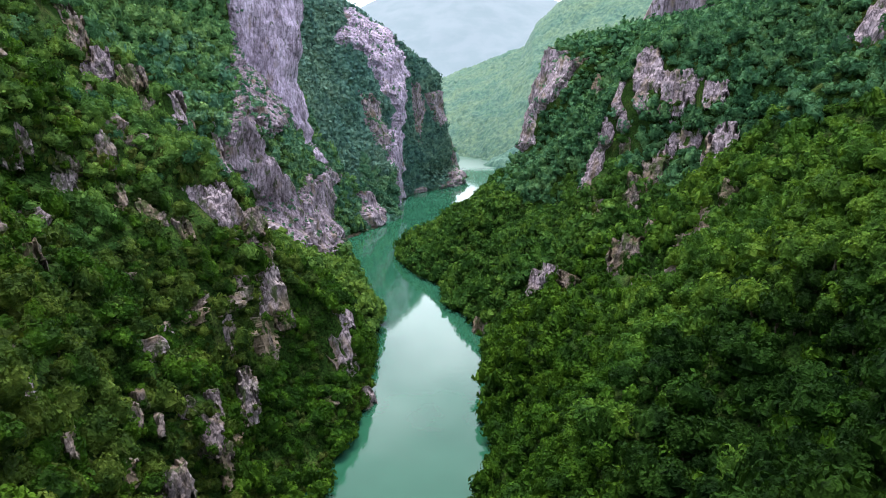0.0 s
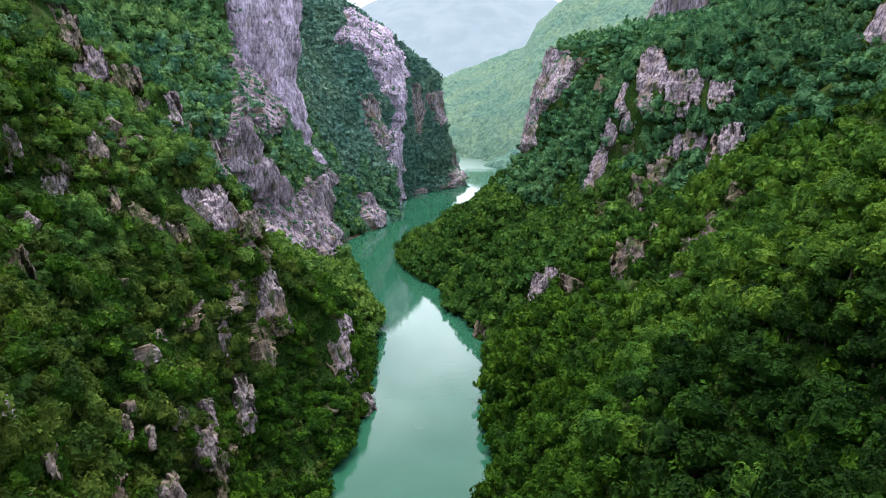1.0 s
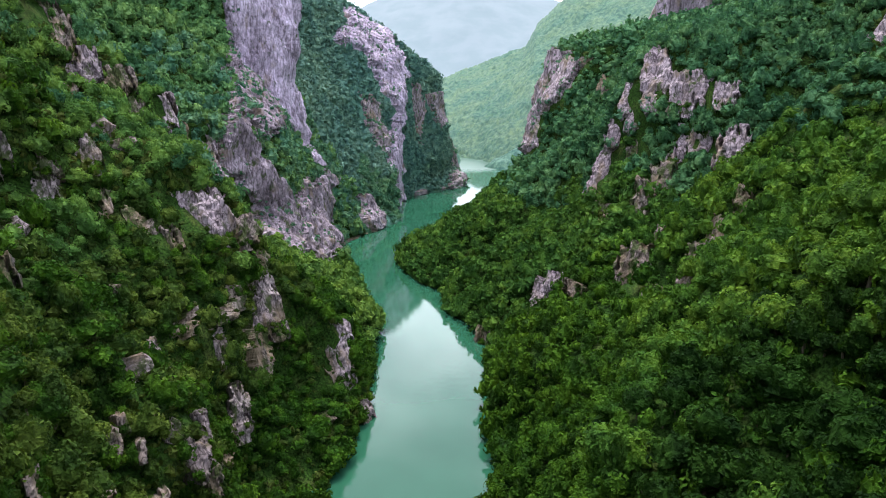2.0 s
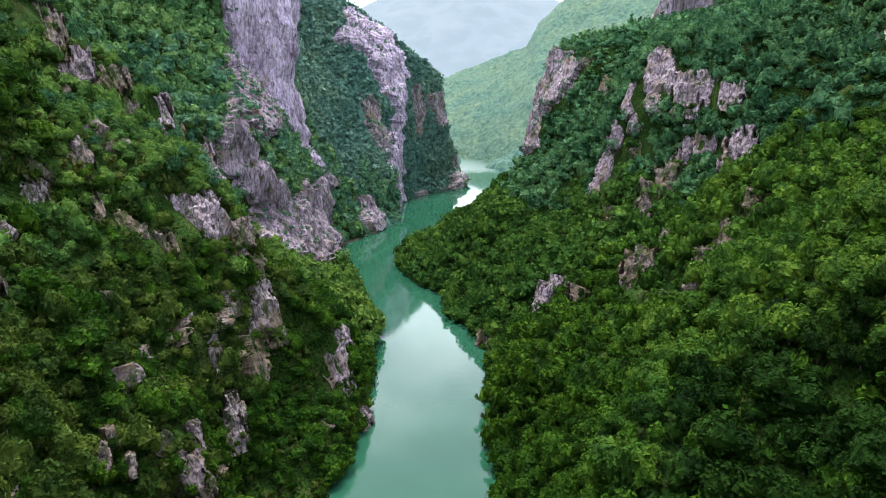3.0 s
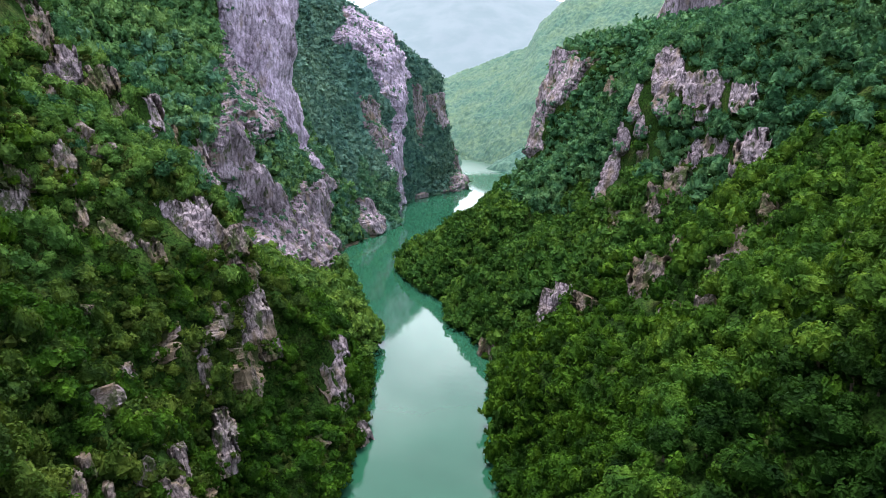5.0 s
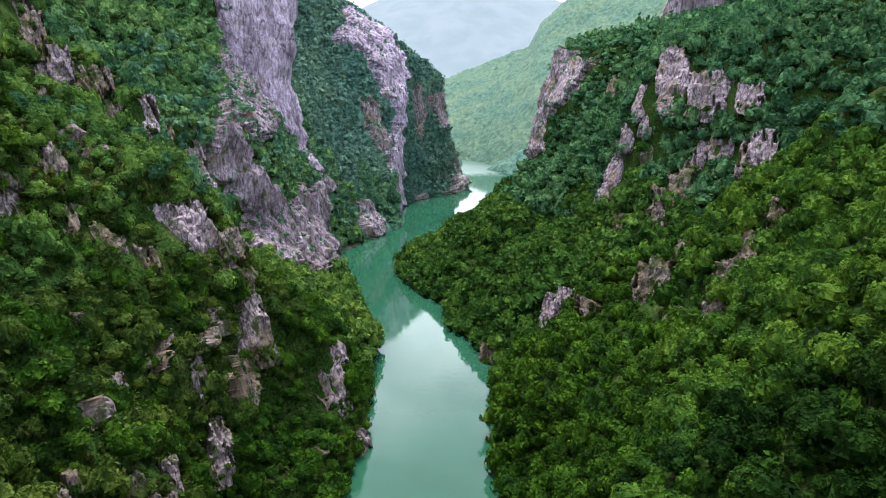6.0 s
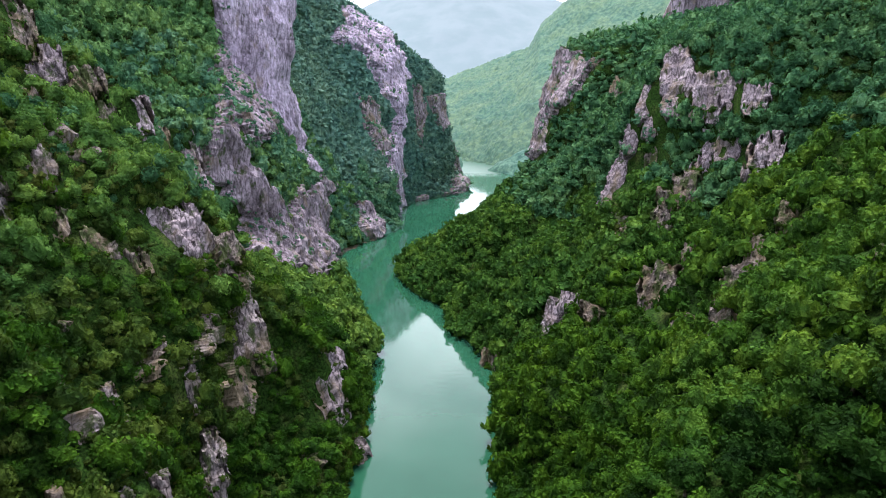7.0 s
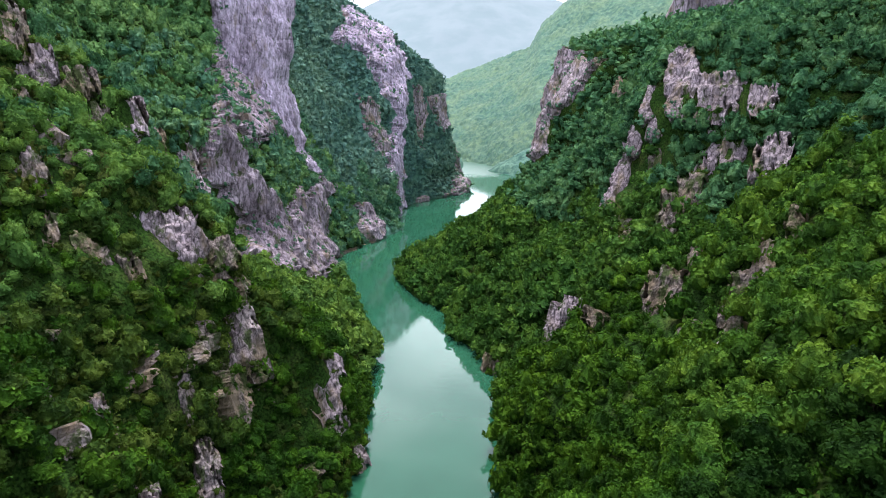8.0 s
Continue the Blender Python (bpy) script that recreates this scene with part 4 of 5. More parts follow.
crag("R", "crest", ROCK, (83, 334, 99), [(-3.1, 15.0), (1.9, 12.5), (2.2, 0.6), (-1.8, -2.1), (-4.4, 3.1)], [(345, 112.2), (335, 110.3), (332, 99.9), (336, 97.4), (340, 101.9)])
crag("R", "crest", ROCK, (79, 337, 85), [(-3.2, 18.8), (2.6, 19.6), (4.3, 8.6), (3.2, -0.7), (-2.2, -2.8), (-4.2, 8.1)], [(340, 101.2), (333, 102.1), (333, 92.5), (334, 84.1), (341, 81.8), (344, 91.5)])
crag("R", "crest", ROCK, (70, 335, 61), [(-1.3, 28.5), (4.6, 29.5), (5.7, 14.2), (5.9, 2.4), (-0.5, -4.0), (-4.8, -0.6), (-2.9, 10.5), (-1.7, 21.5)], [(343, 85.7), (335, 87), (332, 73.7), (326, 64), (334, 57.2), (344, 59), (346, 68.9), (344, 79.3)])
crag("R", "outcrop", ROCK, (86, 329, 94), [(-0.7, 12.1), (3.0, 10.3), (2.5, -1.5), (-2.1, -0.1), (-1.2, 6.0)], [(329, 104.2), (325, 102.7), (327, 92.2), (331, 93.4), (329, 98.9)])
crag("R", "outcrop", ROCK_WARM, (84, 324, 79), [(-0.1, 13.7), (3.9, 9.0), (3.1, -1.6), (-2.1, -1.8), (-1.6, 4.5)], [(327, 91.3), (322, 87.3), (320, 78.1), (326, 77.5), (327, 83.1)])
crag("R", "outcrop", ROCK, (98, 299, 81), [(-1.5, 14.6), (3.2, 13.4), (9.5, 11.4), (9.9, 5.6), (5.4, 3.5), (0.2, 5.7), (-1.5, -0.7), (-4.1, -2.4), (-3.5, 4.9), (-1.6, 8.8)], [(306, 93.2), (302, 92.2), (296, 90.6), (293, 85.6), (296, 83.7), (302, 85.4), (300, 79.9), (301, 78.4), (305, 84.5), (305, 88)])
crag("R", "outcrop", ROCK, (109, 278, 84), [(-2.6, 9.1), (2.3, 13.2), (5.4, 9.2), (4.1, 1.6), (-0.5, -1.8), (-3.9, 1.1)], [(290, 91.2), (285, 95.1), (280, 91.8), (274, 85.6), (277, 82.6), (285, 84.4)])
crag("R", "outcrop", ROCK_WARM, (80, 285, 63), [(-4.4, 12.3), (1.2, 8.2), (2.3, 1.2), (-2.1, -2.0), (-4.7, 4.5)], [(306, 70.8), (295, 68.2), (283, 63.6), (285, 60.9), (298, 64.7)])
crag("R", "outcrop", ROCK_WARM, (90, 289, 70), [(-7.8, 7.6), (-3.1, 10.8), (0.9, 2.0), (-1.0, -1.6), (-5.0, 2.5)], [(306, 75.6), (303, 78.5), (291, 71.9), (289, 69.1), (298, 71.7)])
rock("R", "scree", ROCK_WARM, [(319, 56.2), (318, 59.1), (297, 55.5), (289, 51.2), (297, 51.7)])
crag("R", "outcrop", ROCK_WARM, (65, 241, 48), [(-2.0, 11.2), (2.8, 11.0), (5.7, 3.8), (2.9, -0.9), (-2.6, -0.3), (-5.5, 3.8), (-4.2, 8.5)], [(260, 54.4), (252, 55.4), (235, 52.8), (232, 49.6), (246, 47.1), (256, 48.7), (259, 52.2)])
crag("R", "outcrop", ROCK_WARM, (76, 241, 58), [(-4.2, 8.7), (0.8, 4.7), (0.3, -1.2), (-4.1, 1.4)], [(264, 61.7), (245, 61.6), (238, 57.9), (252, 57.4)])
crag("R", "outcrop", ROCK, (37, 270, 25), [(2.1, 15.4), (6.5, 15.4), (6.5, 11.2), (2.7, 7.9), (3.0, 1.2), (0.1, -2.0), (-2.9, 0.0), (-3.2, 8.9), (-1.0, 12.6)], [(293, 32.6), (279, 36.3), (273, 34.2), (281, 28.6), (265, 29), (265, 25.6), (289, 18.7), (297, 25.6), (297, 29.2)])
crag("R", "outcrop", ROCK_WARM, (49, 255, 36), [(-5.7, 4.8), (-0.6, 4.6), (0.2, -0.8), (-4.4, 0.8)], [(272, 36.5), (262, 38.5), (253, 36), (263, 35.2)])
crag("R", "outcrop", ROCK_WARM, (75, 213, 57), [(3.7, 18.8), (6.3, 16.9), (5.0, 12.0), (3.8, 7.2), (1.2, 5.8), (0.4, 2.3), (1.1, -2.2), (-1.1, -1.3), (-2.1, 4.3), (-0.3, 9.3), (1.9, 12.3), (1.8, 15.7)], [(217, 73.6), (210, 73), (207, 69.6), (208, 64.8), (217, 61.4), (216, 58.4), (204, 57.8), (213, 56.2), (222, 59.1), (221, 63.9), (216, 67.8), (218, 70.6)])
crag("R", "outcrop", ROCK, (65, 189, 58), [(-2.9, 2.2), (-0.6, 7.1), (1.7, 1.6), (0.3, -0.9), (-2.1, -0.4)], [(207, 54.8), (215, 57.1), (187, 60), (184, 58.9), (195, 56.2)])
crag("R", "outcrop", ROCK_WARM, (66, 177, 64), [(-2.9, 1.1), (0.4, 3.5), (1.6, 0.9), (-1.6, -0.8)], [(193, 60.5), (186, 64.8), (174, 65.8), (181, 62.5)])
crag("R", "outcrop", ROCK_WARM, (88, 214, 79), [(-0.7, 5.0), (2.0, 3.2), (0.2, -0.7), (-2.0, 1.3)], [(223, 81.7), (216, 81.2), (213, 78.2), (219, 79.1)])
crag("R", "outcrop", ROCK_WARM, (85, 164, 83), [(-2.3, 2.6), (0.5, 2.5), (1.2, -0.2), (-1.1, 0.1)], [(191, 80.1), (180, 82.1), (161, 83.9), (172, 81.8)])
crag("R", "outcrop", ROCK_WARM, (63, 213, 49), [(-2.0, 0.9), (0.2, 4.1), (2.3, 1.7), (0.1, -0.5)], [(218, 48.4), (220, 50.3), (212, 50.4), (211, 49.1)])
crag("R", "outcrop", ROCK_WARM, (19, 296, 2), [(-5.5, 3.7), (-1.3, 3.0), (2.4, 0.4), (-2.1, -1.2)], [(307, 2.7), (300, 3.4), (293, 2.7), (299, 0)])
crag("R", "outcrop", ROCK_WARM, (90, 407, 103), [(-6.5, 8.7), (-1.3, 10.5), (3.1, 0.7), (-2.9, -1.5)], [(426, 110.6), (423, 112.2), (402, 104.2), (415, 101.7)])
crag("R", "cliff", ROCK, (140, 237, 125), [(-6.2, 4.9), (-3.6, 14.1), (-0.3, 17.8), (3.0, 17.5), (6.8, -2.5), (1.6, -1.6), (-2.1, 2.2), (-6.1, -0.6)], [(256, 129.9), (258, 138.3), (254, 141.4), (249, 140.9), (233, 122.9), (233, 123.7), (244, 127.2), (248, 124.7)])
cliff_band(134, 490, 232, 500, 138, 172, 14, ROCK_GREY, "long pink-grey rim cliff on the ridge", 71)

# loose fins of rock over the drier left slope
fin_r = np.random.RandomState(5)
for k in range(18):
    fy, fh = fin_r.uniform(92, 300), fin_r.uniform(8, 122)
    fw, ft, fs = fin_r.uniform(1.6, 3.6), fin_r.uniform(1.2, 2.6), fin_r.uniform(-2, 3)
    rock("L", "fin", ROCK_WARM if k % 3 else ROCK_DULL, [(fy - fw * 0.5 + fs, fh + ft), (fy + fw * 0.3 + fs, fh + ft * 0.8), (fy + fw, fh - ft * 0.5), (fy, fh - ft), (fy - fw, fh - ft * 0.4)])

# ---- trees ----
def crown_shape(seed, lobes, around, down, leaves, leaf, squat=0.85):
    """An uneven crown about 1 in half-width: a shaded body of grown-together clumps under sprays of leaf that lie on each clump. Returns vertices and quads."""
    r = np.random.RandomState(seed)
    fine = (11.0 / lobes) ** 0.4
    cs, rs = [(0, 0, 0)], [0.55]
    for k in range(lobes):
        z = 1 - 1.25 * (k + 0.5) / lobes
        ang = 2.4 * k + r.uniform(-0.5, 0.5)
        d = r.uniform(0.48, 0.82)
        q = math.sqrt(max(1 - z * z, 0))
        cs.append((d * q * math.cos(ang), d * q * math.sin(ang), d * z))
        rs.append(r.uniform(0.26, 0.44) * fine)
    cs, rs = np.array(cs), np.array(rs)

    def reach(d):
        dc = d @ cs.T
        disc = dc * dc - (cs ** 2).sum(1) + rs ** 2
        return np.where(disc > 0, dc + np.sqrt(np.maximum(disc, 0)), 0).max(1)

    th = np.linspace(0.12, 2.15, down)
    ph = np.arange(around) * 2 * math.pi / around
    tt, pp = np.meshgrid(th, ph, indexing="ij")
    d = np.stack([np.sin(tt) * np.cos(pp), np.sin(tt) * np.sin(pp), np.cos(tt)], -1).reshape(-1, 3)
    v = d * (np.minimum(reach(d), 0.95) * r.uniform(0.78, 0.92, len(d)))[:, None]
    i = np.arange(down * around).reshape(down, around)
    j = np.roll(i, -1, axis=1)
    f = [np.stack([i[:-1], i[1:], j[1:], j[:-1]], -1).reshape(-1, 4)]
    f.append(np.array([(k, k + 1, around - 2 - k, around - 1 - k) for k in range(around // 2 - 1)]))
    vs_, count = [v], len(v)
    made = 0
    share = rs ** 2 / (rs ** 2).sum()
    while made < leaves:
        k = r.choice(len(rs), p=share)
        e = r.normal(size=3) + cs[k] * 0.8 + np.array([0, 0, 0.25])
        e /= np.linalg.norm(e)
        c = cs[k] + e * rs[k] * r.uniform(0.92, 1.12)
        if c[2] < -0.5 or (np.linalg.norm(cs - c, axis=1) < rs * 0.86).any():
            continue
        n = e + r.normal(size=3) * 0.22
        n /= np.linalg.norm(n)
        t = np.cross(n, r.normal(size=3))
        t /= np.linalg.norm(t)
        bt = np.cross(n, t)
        s1, s2 = leaf * r.uniform(0.7, 1.25), leaf * r.uniform(0.5, 0.95)
        droop = n * s1 * r.uniform(0.15, 0.5)
        vs_.append(np.array([c - t * s1 - droop, c - bt * s2, c + t * s1 - droop * 0.6, c + bt * s2]))
        f.append(np.array([[0, 1, 2, 3]]) + count)
        count += 4
        made += 1
    return np.concatenate(vs_) * np.array([r.uniform(0.9, 1.15), r.uniform(0.85, 1.05), squat]), np.concatenate(f)


NEAR = [crown_shape(100 + k, 24, 10, 5, 370, 0.102, 0.95 + 0.08 * (k % 3)) for k in range(10)]
CLOSE = [crown_shape(150 + k, 17, 9, 4, 185, 0.14, 1.0) for k in range(8)]
MID = [crown_shape(200 + k, 12, 8, 4, 90, 0.20, 1.0) for k in range(7)]
FAR = [crown_shape(300 + k, 9, 7, 3, 46, 0.26, 1.0) for k in range(6)]
DISTANT = [crown_shape(350 + k, 6, 5, 3, 14, 0.36, 0.95) for k in range(6)]


def bare_at(side, p_y, p_h, reach=((0, 0), (0, 2.6), (0, 4.2), (3.0, 1.4), (6.0, 2.0))):
    """Which of the places are on bare rock, or so close below it that a crown would hide it."""
    hit = np.zeros(len(p_y), bool)
    for s, outline, lo, hi in BARE:
        if s == side:
            w = np.where((p_y > lo[0] - 6) & (p_y < hi[0] + 6) & (p_h > lo[1] - 6) & (p_h < hi[1] + 6))[0]
            for a, b in reach:
                hit[w] |= inside_by(outline, p_y[w] + a, p_h[w] + b) > 0.25
    return hit


def sites(side, y0, y1, h0, h1, gap, seed, keep=1.0, low=False):
    """Where trees root: y, h, points, normals, spread evenly over the slope with at least about gap metres between them."""
    r = np.random.RandomState(seed)
    yc, hc = np.meshgrid(np.arange(y0, y1, 4.0), np.arange(h0, h1, 4.0), indexing="ij")
    yc, hc = yc.ravel(), hc.ravel()
    x = bank(side, yc, hc)
    gx = (bank(side, yc, hc + 4) - x) / 4
    gy = (bank(side, yc + 4, hc) - x) / 4
    area = 16 * np.sqrt(1 + gx ** 2 + gy ** 2)
    want = int(area.sum() / (gap * gap) * 4.5)
    k = r.choice(len(yc), want, p=area / area.sum())
    y, h = yc[k] + r.uniform(0, 4, want), hc[k] + r.uniform(0, 4, want)
    p, n = lie(side, y, h)
    ok = ~bare_at(side, y, h, ((0, 0),)) if low else ~bare_at(side, y, h)
    thin = fbm(p / 16.0, 3, seed + 50)
    ok &= thin < keep
    y, h, p, n = y[ok], h[ok], p[ok], n[ok]
    taken, chosen = {}, []
    for i, q in enumerate(p):
        cell = tuple(int(c // gap) for c in q)
        clash = False
        for a in (-1, 0, 1):
            for b in (-1, 0, 1):
                for c in (-1, 0, 1):
                    for j in taken.get((cell[0] + a, cell[1] + b, cell[2] + c), ()):
                        if sum((p[j][k2] - q[k2]) ** 2 for k2 in range(3)) < gap * gap * 0.72:
                            clash = True
        if not clash:
            taken.setdefault(cell, []).append(i)
            chosen.append(i)
    c = np.array(chosen)
    return y[c], h[c], p[c], n[c]


def stand(p, n, sizes, shapes, seed, lift=0.5):
    """Crowns at the sites, joined: vertices and quads."""
    r = np.random.RandomState(seed)
    pick = r.randint(len(shapes), size=len(p))
    spin = r.uniform(0, 2 * math.pi, len(p))
    tall = r.uniform(0.75, 1.45, len(p))
    va, fa, count = [], [], 0
    for k, (v, f) in enumerate(shapes):
        w = np.where(pick == k)[0]
        if not len(w):
            continue
        c, s = np.cos(spin[w])[:, None], np.sin(spin[w])[:, None]
        sz = sizes[w][:, None]
        x = (v[None, :, 0] * c - v[None, :, 1] * s) * sz
        y = (v[None, :, 0] * s + v[None, :, 1] * c) * sz
        z = (v[None, :, 2] * tall[w][:, None] + lift) * sz
        at = p[w] + n[w] * (0.35 * sz)
        q = np.stack([x + at[:, 0:1], y + at[:, 1:2], z + at[:, 2:3]], -1).reshape(-1, 3)
        g = (f[None] + (np.arange(len(w)) * len(v))[:, None, None]).reshape(-1, 4) + count
        va.append(q)
        fa.append(g)
        count += len(q)
    return np.concatenate(va), np.concatenate(fa)




def forest_sites(side, y0, y1, h0, h1, gap, size, seed, keep, low=False):
    y, h, p, n = sites(side, y0, y1, h0, h1, gap, seed, keep, low)
    r = np.random.RandomState(seed + 1)
    size = size * np.clip(np.exp(r.normal(0, 0.4, len(p))), 0.45, 1.7)
    high = h > 138 + 0.1 * y  # fewer and broader crowns on the uppermost slopes
    size = np.where(high, size * 1.6, size)
    stay = ~high | (r.uniform(size=len(p)) < 0.35)
    return y[stay], h[stay], p[stay], n[stay], size[stay]


def trunk_mesh(seed):
    """A tapered trunk with three limbs that reach into the crown; 1 is the crown's half-width."""
    r = np.random.RandomState(seed)
    bm = bmesh.new()

    def limb(a, b2, r0, r1):
        a, b2 = Vector(a), Vector(b2)
        turn = (b2 - a).to_track_quat("Z", "Y")
        rings = []
        for q, rad in ((a, r0), ((a + b2) / 2 + Vector((r.uniform(-0.05, 0.05), r.uniform(-0.05, 0.05), 0)), (r0 + r1) / 2), (b2, r1)):
            rings.append([bm.verts.new(q + turn @ Vector((rad * math.cos(k * math.pi / 3), rad * math.sin(k * math.pi / 3), 0))) for k in range(6)])
        for u, w in zip(rings, rings[1:]):
            for k in range(6):
                bm.faces.new((u[k], u[(k + 1) % 6], w[(k + 1) % 6], w[k]))

    limb((0, 0, -0.9), (0.03, 0.02, -0.15), 0.085, 0.06)
    for k in range(3):
        g = 2.1 * k + r.uniform(0, 1)
        limb((0.03, 0.02, -0.2), (0.45 * math.cos(g), 0.45 * math.sin(g), 0.3), 0.045, 0.015)
    me = bpy.data.meshes.new("trunk")
    bm.to_mesh(me)
    bm.free()
    me.materials.append(BARK)
    return me


def tree_kind(k, mat, label, group):
    base = tagged(new("tree"), label, "tree", group)
    for name, data in (("trunk", trunk_mesh(k)), ("crown", quads_mesh("crown", *NEAR[k], mat))):
        ob = new(name, data)
        ob.parent = base
    return base


def single_trees(side, data, y0, y1, h0, h1, most, mat, label, group, seed):
    """The nearest trees, each a thing of its own. Returns which of the sites they took."""
    y, h, p, n, size = data
    r = np.random.RandomState(seed)
    w = np.where((y > y0) & (y < y1) & (h > h0) & (h < h1))[0][:most]
    kinds = [tree_kind(k, mat, label, group) for k in range(len(NEAR))]
    used = set()
    for i in w:
        k = r.randint(len(NEAR))
        at = p[i] + n[i] * 0.35 * size[i]
        m = Matrix.LocRotScale(Vector(at) + Vector((0, 0, 0.5 * size[i])), Euler((0, 0, r.uniform(0, 6.28))), None)
        s = Vector((size[i], size[i], size[i] * r.uniform(0.85, 1.2)))
        if k in used:
            ob = copy_thing(kinds[k], m)
            ob.scale = s
        else:
            used.add(k)
            kinds[k].matrix_basis = m
            kinds[k].scale = s
    taken = np.zeros(len(y), bool)
    taken[w] = True
    return taken


def forest(name, label, data, shapes, mat, seed, taken=None):
    y, h, p, n, size = data
    if taken is not None:
        p, n, size = p[~taken], n[~taken], size[~taken]
    v, f = stand(p, n, size, shapes, seed + 2)
    return tagged(new(name, quads_mesh(name, v, f, mat)), label, "forest", kind="stuff")


def some(data, mask):
    return tuple(d[mask] for d in data)


def in_view(data):
    return np.abs(data[2][:, 0]) < 0.67 * (data[0] + 12)


near_l = forest_sites("L", 46, 128, 1, 140, 3.7, 2.4, 11, 0.75)
near_r = forest_sites("R", 46, 155, 1, 150, 4.3, 2.9, 21, 0.95)
beside_l, near_l = some(near_l, ~in_view(near_l)), some(near_l, in_view(near_l))
beside_r, near_r = some(near_r, ~in_view(near_r)), some(near_r, in_view(near_r))
green = np.random.RandomState(98).uniform(size=len(near_l[0])) < 0.4
dry_l, green_l = some(near_l, ~green), some(near_l, green)
forest("near_forest_left", "dense low oak and hornbeam scrub on the rocky slope", dry_l, NEAR, LEAF_DRY, 11,
       single_trees("L", dry_l, 96, 128, 35, 95, 90, LEAF_DRY, "low bushy oak with an olive green crown on the rocky slope", "trees on the rocky slope", 12))
forest("near_green_forest_left", "fresh green oaks among the scrub on the rocky slope", green_l, NEAR, LEAF, 14,
       single_trees("L", green_l, 96, 128, 35, 95, 60, LEAF, "low bushy oak with a fresh green crown on the rocky slope", "trees on the rocky slope", 19))
# which crowns take the leaf colour darkened for shade, with a loose edge
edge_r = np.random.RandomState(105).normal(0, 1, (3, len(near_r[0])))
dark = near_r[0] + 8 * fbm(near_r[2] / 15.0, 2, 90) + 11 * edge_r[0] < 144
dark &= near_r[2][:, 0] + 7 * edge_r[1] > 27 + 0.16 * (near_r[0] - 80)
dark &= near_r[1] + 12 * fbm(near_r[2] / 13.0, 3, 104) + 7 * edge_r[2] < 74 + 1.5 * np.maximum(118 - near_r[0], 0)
forest("shaded_forest_right", "dense oak forest in the hollow, shade put in its leaf colour", some(near_r, dark), NEAR, LEAF_SHADED, 29,
       single_trees("R", some(near_r, dark), 100, 140, 30, 95, 150, LEAF_SHADED, "broad oak in the dense forest, leaf colour darkened for shade", "trees of the dense forest", 22))
# crowns high on the rib get the brighter leaf colour that stands for light
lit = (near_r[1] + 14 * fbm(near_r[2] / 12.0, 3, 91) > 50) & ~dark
forest("near_forest_right", "dense broadleaf forest of rounded green crowns", some(near_r, ~dark & ~lit), NEAR, LEAF, 21)
forest("rib_forest_right", "crowns on the rib of the slope, coloured brighter as if lit", some(near_r, lit), NEAR, LEAF_LIT, 24,
       single_trees("R", some(near_r, lit), 100, 140, 50, 110, 60, LEAF_LIT, "broad tree on the rib of the slope, crown coloured as if lit", "trees of the dense forest", 62))
forest("side_forest_left", "low oak scrub on the upper slope", beside_l, FAR, LEAF_DRY, 13)
forest("side_forest_right", "broadleaf forest on the upper slope", beside_r, FAR, LEAF, 23)
for side, name in (("L", "slope_forest_left"), ("R", "slope_forest_right")):
    forest(name, "broadleaf forest on the slope down the canyon", forest_sites(side, -40, 46, 1, 120, 5.2, 3.1, 39, 0.95), MID, LEAF, 39)
close_l = forest_sites("L", 128, 280, 1, 160, 3.9, 2.35, 15, 0.8)
fresh = close_l[1] + 24 * fbm(close_l[2] / 30.0, 3, 95) < 20 + 0.28 * np.maximum(close_l[0] - 160, -20)
fresh |= np.random.RandomState(99).uniform(size=len(fresh)) < 0.42
off = close_l[0] > 208
top = close_l[1] + 26 * fbm(close_l[2] / 14.0, 3, 93) > 70
shoulder = close_l[1] + 20 * fbm(close_l[2] / 18.0, 3, 103) > 76
forest("close_forest_left", "low olive green broadleaf scrub between limestone outcrops", some(close_l, ~fresh & ~off & ~shoulder), CLOSE, LEAF_DRY, 15)
forest("shoulder_forest_left", "fresh yellow-green scrub on the shoulder of the slope", some(close_l, ~fresh & ~off & shoulder), CLOSE, LEAF_LIGHT, 48)
forest("bank_forest_left", "fresh green broadleaf trees on the slope and river bank", some(close_l, fresh & ~off), CLOSE, LEAF, 16)
forest("upper_forest_left", "low olive green broadleaf scrub under the limestone crags", some(close_l, ~fresh & off & ~top), CLOSE, LEAF_DRY, 35)
forest("promontory_forest_left", "fresh green broadleaf trees on the promontory above the river", some(close_l, fresh & off & ~top), CLOSE, LEAF, 36)
# share of crest crowns in the green blued for haze, larger farther off
cool = np.random.RandomState(101).uniform(size=len(top)) < np.where(close_l[0] > 264, 0.85, 0.2)
forest("crest_forest_left", "fresh yellow-green beech crowns along the crest of the slope", some(close_l, off & top & ~cool), CLOSE, LEAF_LIGHT, 37)
forest("crest_hazed_forest_left", "deep green crowns along the crest of the slope, blued for haze", some(close_l, off & top & cool), CLOSE, LEAF_DEEP, 38)
close_r = forest_sites("R", 155, 275, 1, 170, 3.8, 2.5, 25, 0.95)
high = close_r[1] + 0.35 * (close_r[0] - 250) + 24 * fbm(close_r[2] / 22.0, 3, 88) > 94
# the rib goes on: light painted by leaf colour here as well
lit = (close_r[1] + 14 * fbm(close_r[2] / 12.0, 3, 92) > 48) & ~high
off = close_r[0] > 200
forest("close_forest_right", "dense broadleaf forest with rounded crowns", some(close_r, ~high & ~lit & ~off), CLOSE, LEAF, 25)
forest("close_rib_forest_right", "crowns on the rib of the slope, coloured brighter as if lit", some(close_r, lit & ~off), CLOSE, LEAF_LIT, 26)
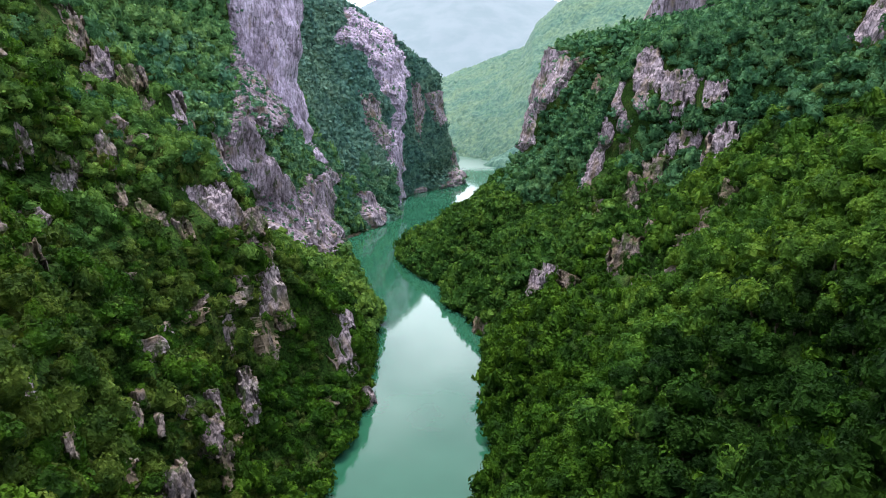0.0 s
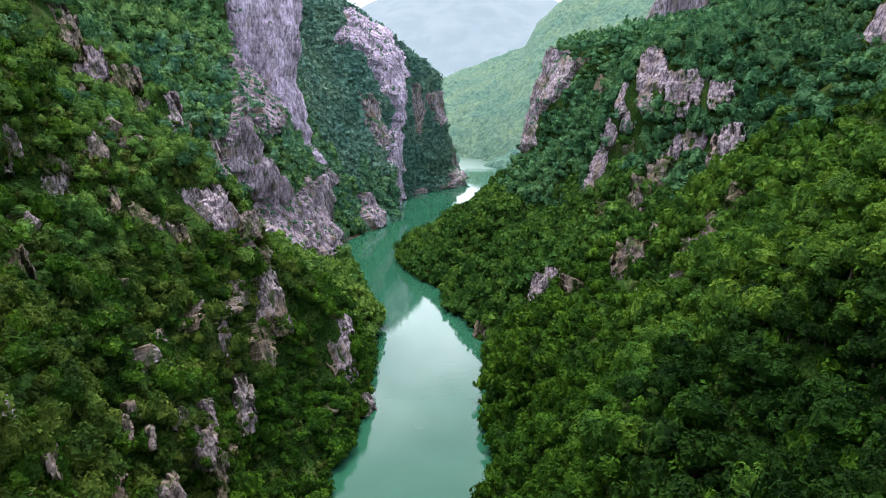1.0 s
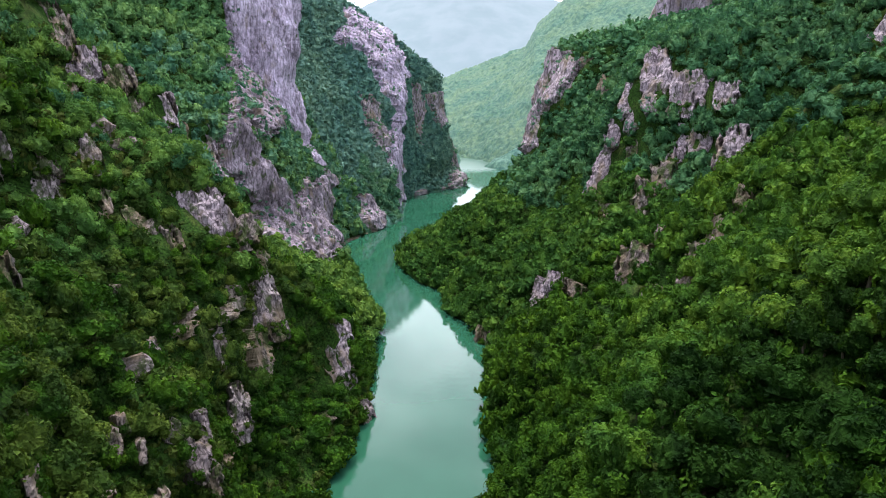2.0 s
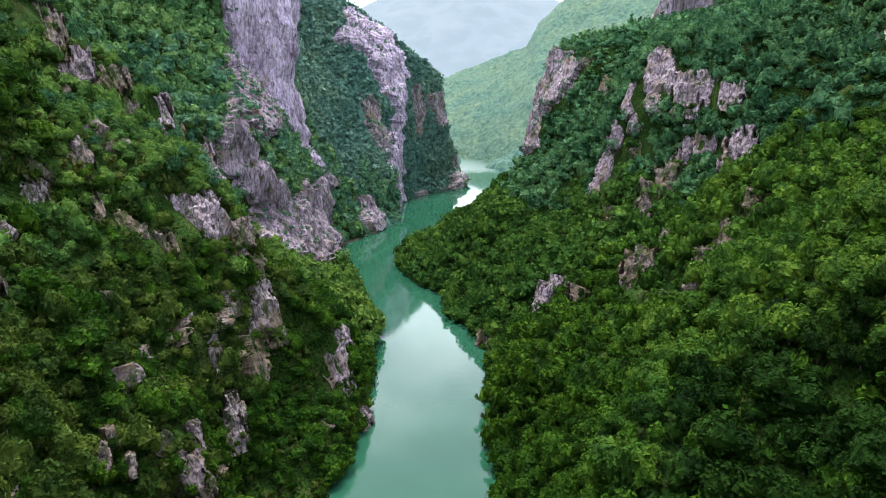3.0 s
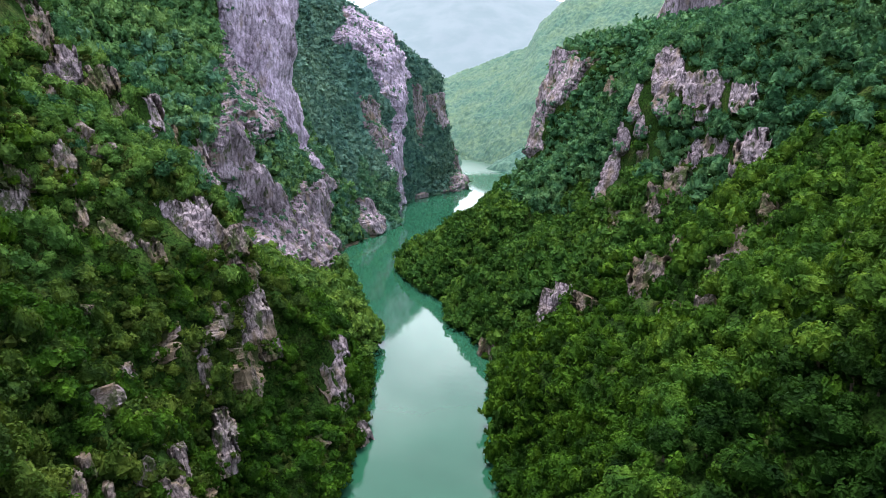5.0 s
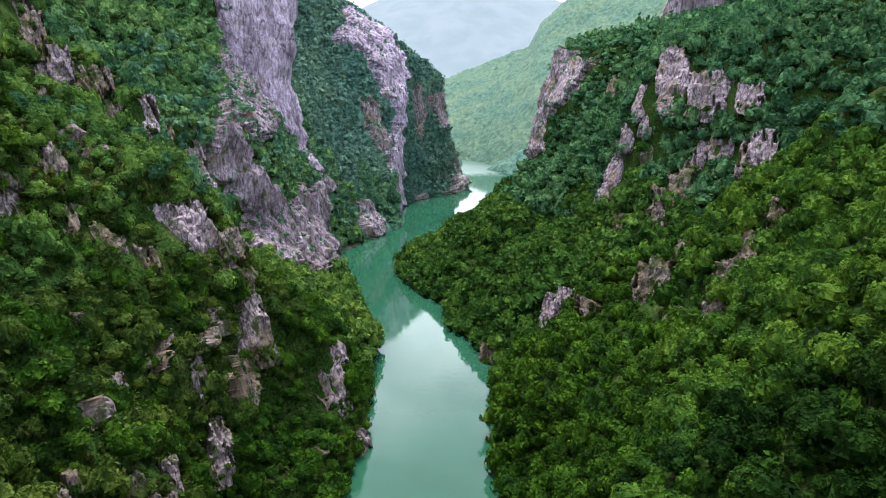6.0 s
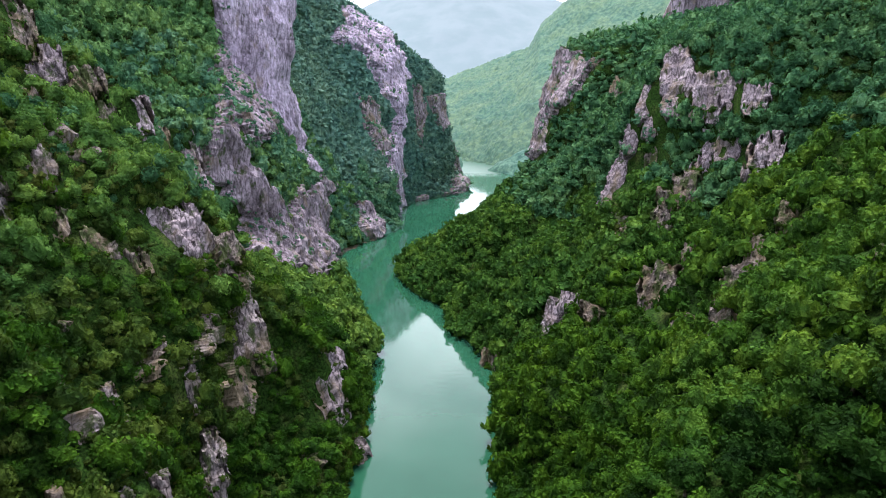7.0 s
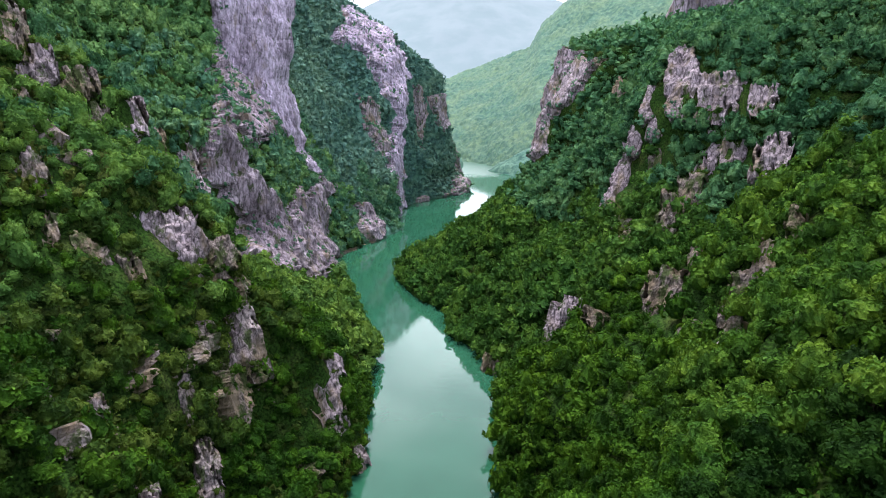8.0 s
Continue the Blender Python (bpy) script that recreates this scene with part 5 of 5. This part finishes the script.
forest("bank_forest_right", "dense broadleaf forest above the river", some(close_r, ~high & ~lit & off), MID, LEAF, 28)
forest("slope_rib_forest_right", "crowns between the crags, coloured brighter as if lit", some(close_r, lit & off), MID, LEAF_LIT, 30)
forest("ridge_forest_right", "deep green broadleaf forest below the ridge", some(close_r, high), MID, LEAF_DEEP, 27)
middle_l = forest_sites("L", 280, 520, 1, 190, 3.4, 2.35, 31, 0.95)
fresh = (middle_l[1] + 30 * fbm(middle_l[2] / 40.0, 3, 96) < 70 - 0.5 * np.abs(middle_l[0] - 290)) | (middle_l[1] + 40 * fbm(middle_l[2] / 30.0, 3, 97) > 128 - 0.1 * (middle_l[0] - 300))
rear = middle_l[0] > 385
lofty = middle_l[1] > 55
fresh |= np.random.RandomState(100).uniform(size=len(fresh)) < 0.4
forest("middle_forest_left", "haze-tinted green broadleaf trees on the gully slopes below the cliffs", some(middle_l, ~fresh & ~rear), FAR, LEAF_HAZED, 31)
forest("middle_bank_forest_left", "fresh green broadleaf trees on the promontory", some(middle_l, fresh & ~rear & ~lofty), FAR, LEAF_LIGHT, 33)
forest("middle_slope_forest_left", "green broadleaf trees on the upper slope, paled for haze", some(middle_l, fresh & ~rear & lofty), FAR, LEAF_SOFT, 47)
forest("gully_forest_left", "haze-tinted green broadleaf trees round the pillar", some(middle_l, ~fresh & rear), FAR, LEAF_HAZED, 32)
forest("gully_top_forest_left", "green broadleaf trees above the gully, paled for haze", some(middle_l, fresh & rear), FAR, LEAF_SOFT, 34)
middle_r = forest_sites("R", 275, 500, 1, 190, 3.3, 2.5, 41, 0.95)
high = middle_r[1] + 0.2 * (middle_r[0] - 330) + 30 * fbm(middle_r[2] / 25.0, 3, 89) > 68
forest("middle_forest_right", "even broadleaf forest on the river spur", some(middle_r, ~high), FAR, LEAF_MIXED, 41)
behind = middle_r[0] > 350
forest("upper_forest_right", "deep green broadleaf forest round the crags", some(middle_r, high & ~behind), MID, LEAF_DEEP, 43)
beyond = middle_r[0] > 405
forest("ridge_top_forest_right", "green broadleaf forest on the ridge, blued for haze", some(middle_r, high & behind & ~beyond), FAR, LEAF_DEEP, 45)
forest("spur_top_forest_right", "green broadleaf forest on top of the spur, blued for haze", some(middle_r, high & beyond), DISTANT, LEAF_DEEP, 46)
far_l = forest_sites("L", 520, 760, 1, 190, 3.7, 2.5, 51, 0.95)
low = (far_l[1] + 30 * fbm(far_l[2] / 40.0, 3, 94) < 34) & (far_l[0] < 610)
forest("far_forest_left", "scrub on the far limestone buttresses, coloured blue-green for haze", some(far_l, ~low), DISTANT, LEAF_HAZE_BLUE, 51)
forest("far_bank_forest_left", "haze-tinted green trees on the bank below the buttress", some(far_l, low), FAR, LEAF_HAZED, 52)
forest("far_forest_right", "forest behind the spur", forest_sites("R", 600, 790, 1, 190, 7.0, 4.2, 61, 0.9), DISTANT, LEAF_HAZED, 61)

forest("grass_and_low_scrub", "dry grass and low olive scrub between the trees", forest_sites("L", 80, 290, 1, 130, 3.4, 1.15, 17, 0.9, True), DISTANT, TUFT, 17)

forest("undergrowth_right", "low green undergrowth between the trees", forest_sites("R", 85, 170, 1, 105, 3.6, 1.7, 18, 0.95, True), FAR, LEAF, 18)

# shrubs that root on the ledges of the crags
pp, pn = np.array(PERCH_P), np.array(PERCH_N)
pr = np.random.RandomState(81)
ps = 0.8 * np.exp(pr.normal(0, 0.4, len(pp)))
dry = pr.uniform(size=len(pp)) < 0.5
by = pp[:, 1] < 320
for w, shapes, mat, name in ((by & ~dry, FAR, LEAF, "outcrop_shrubs"), (by & dry, DISTANT, TUFT, "outcrop_dry_shrubs"), (~by, DISTANT, LEAF_HAZED, "cliff_shrubs")):
    v, f = stand(pp[w], pn[w] * 0.2, ps[w], shapes, 82, 0.1)
    tagged(new(name, quads_mesh(name, v, f, mat)), "small green shrubs on the ledges of the limestone", "shrub", kind="stuff")
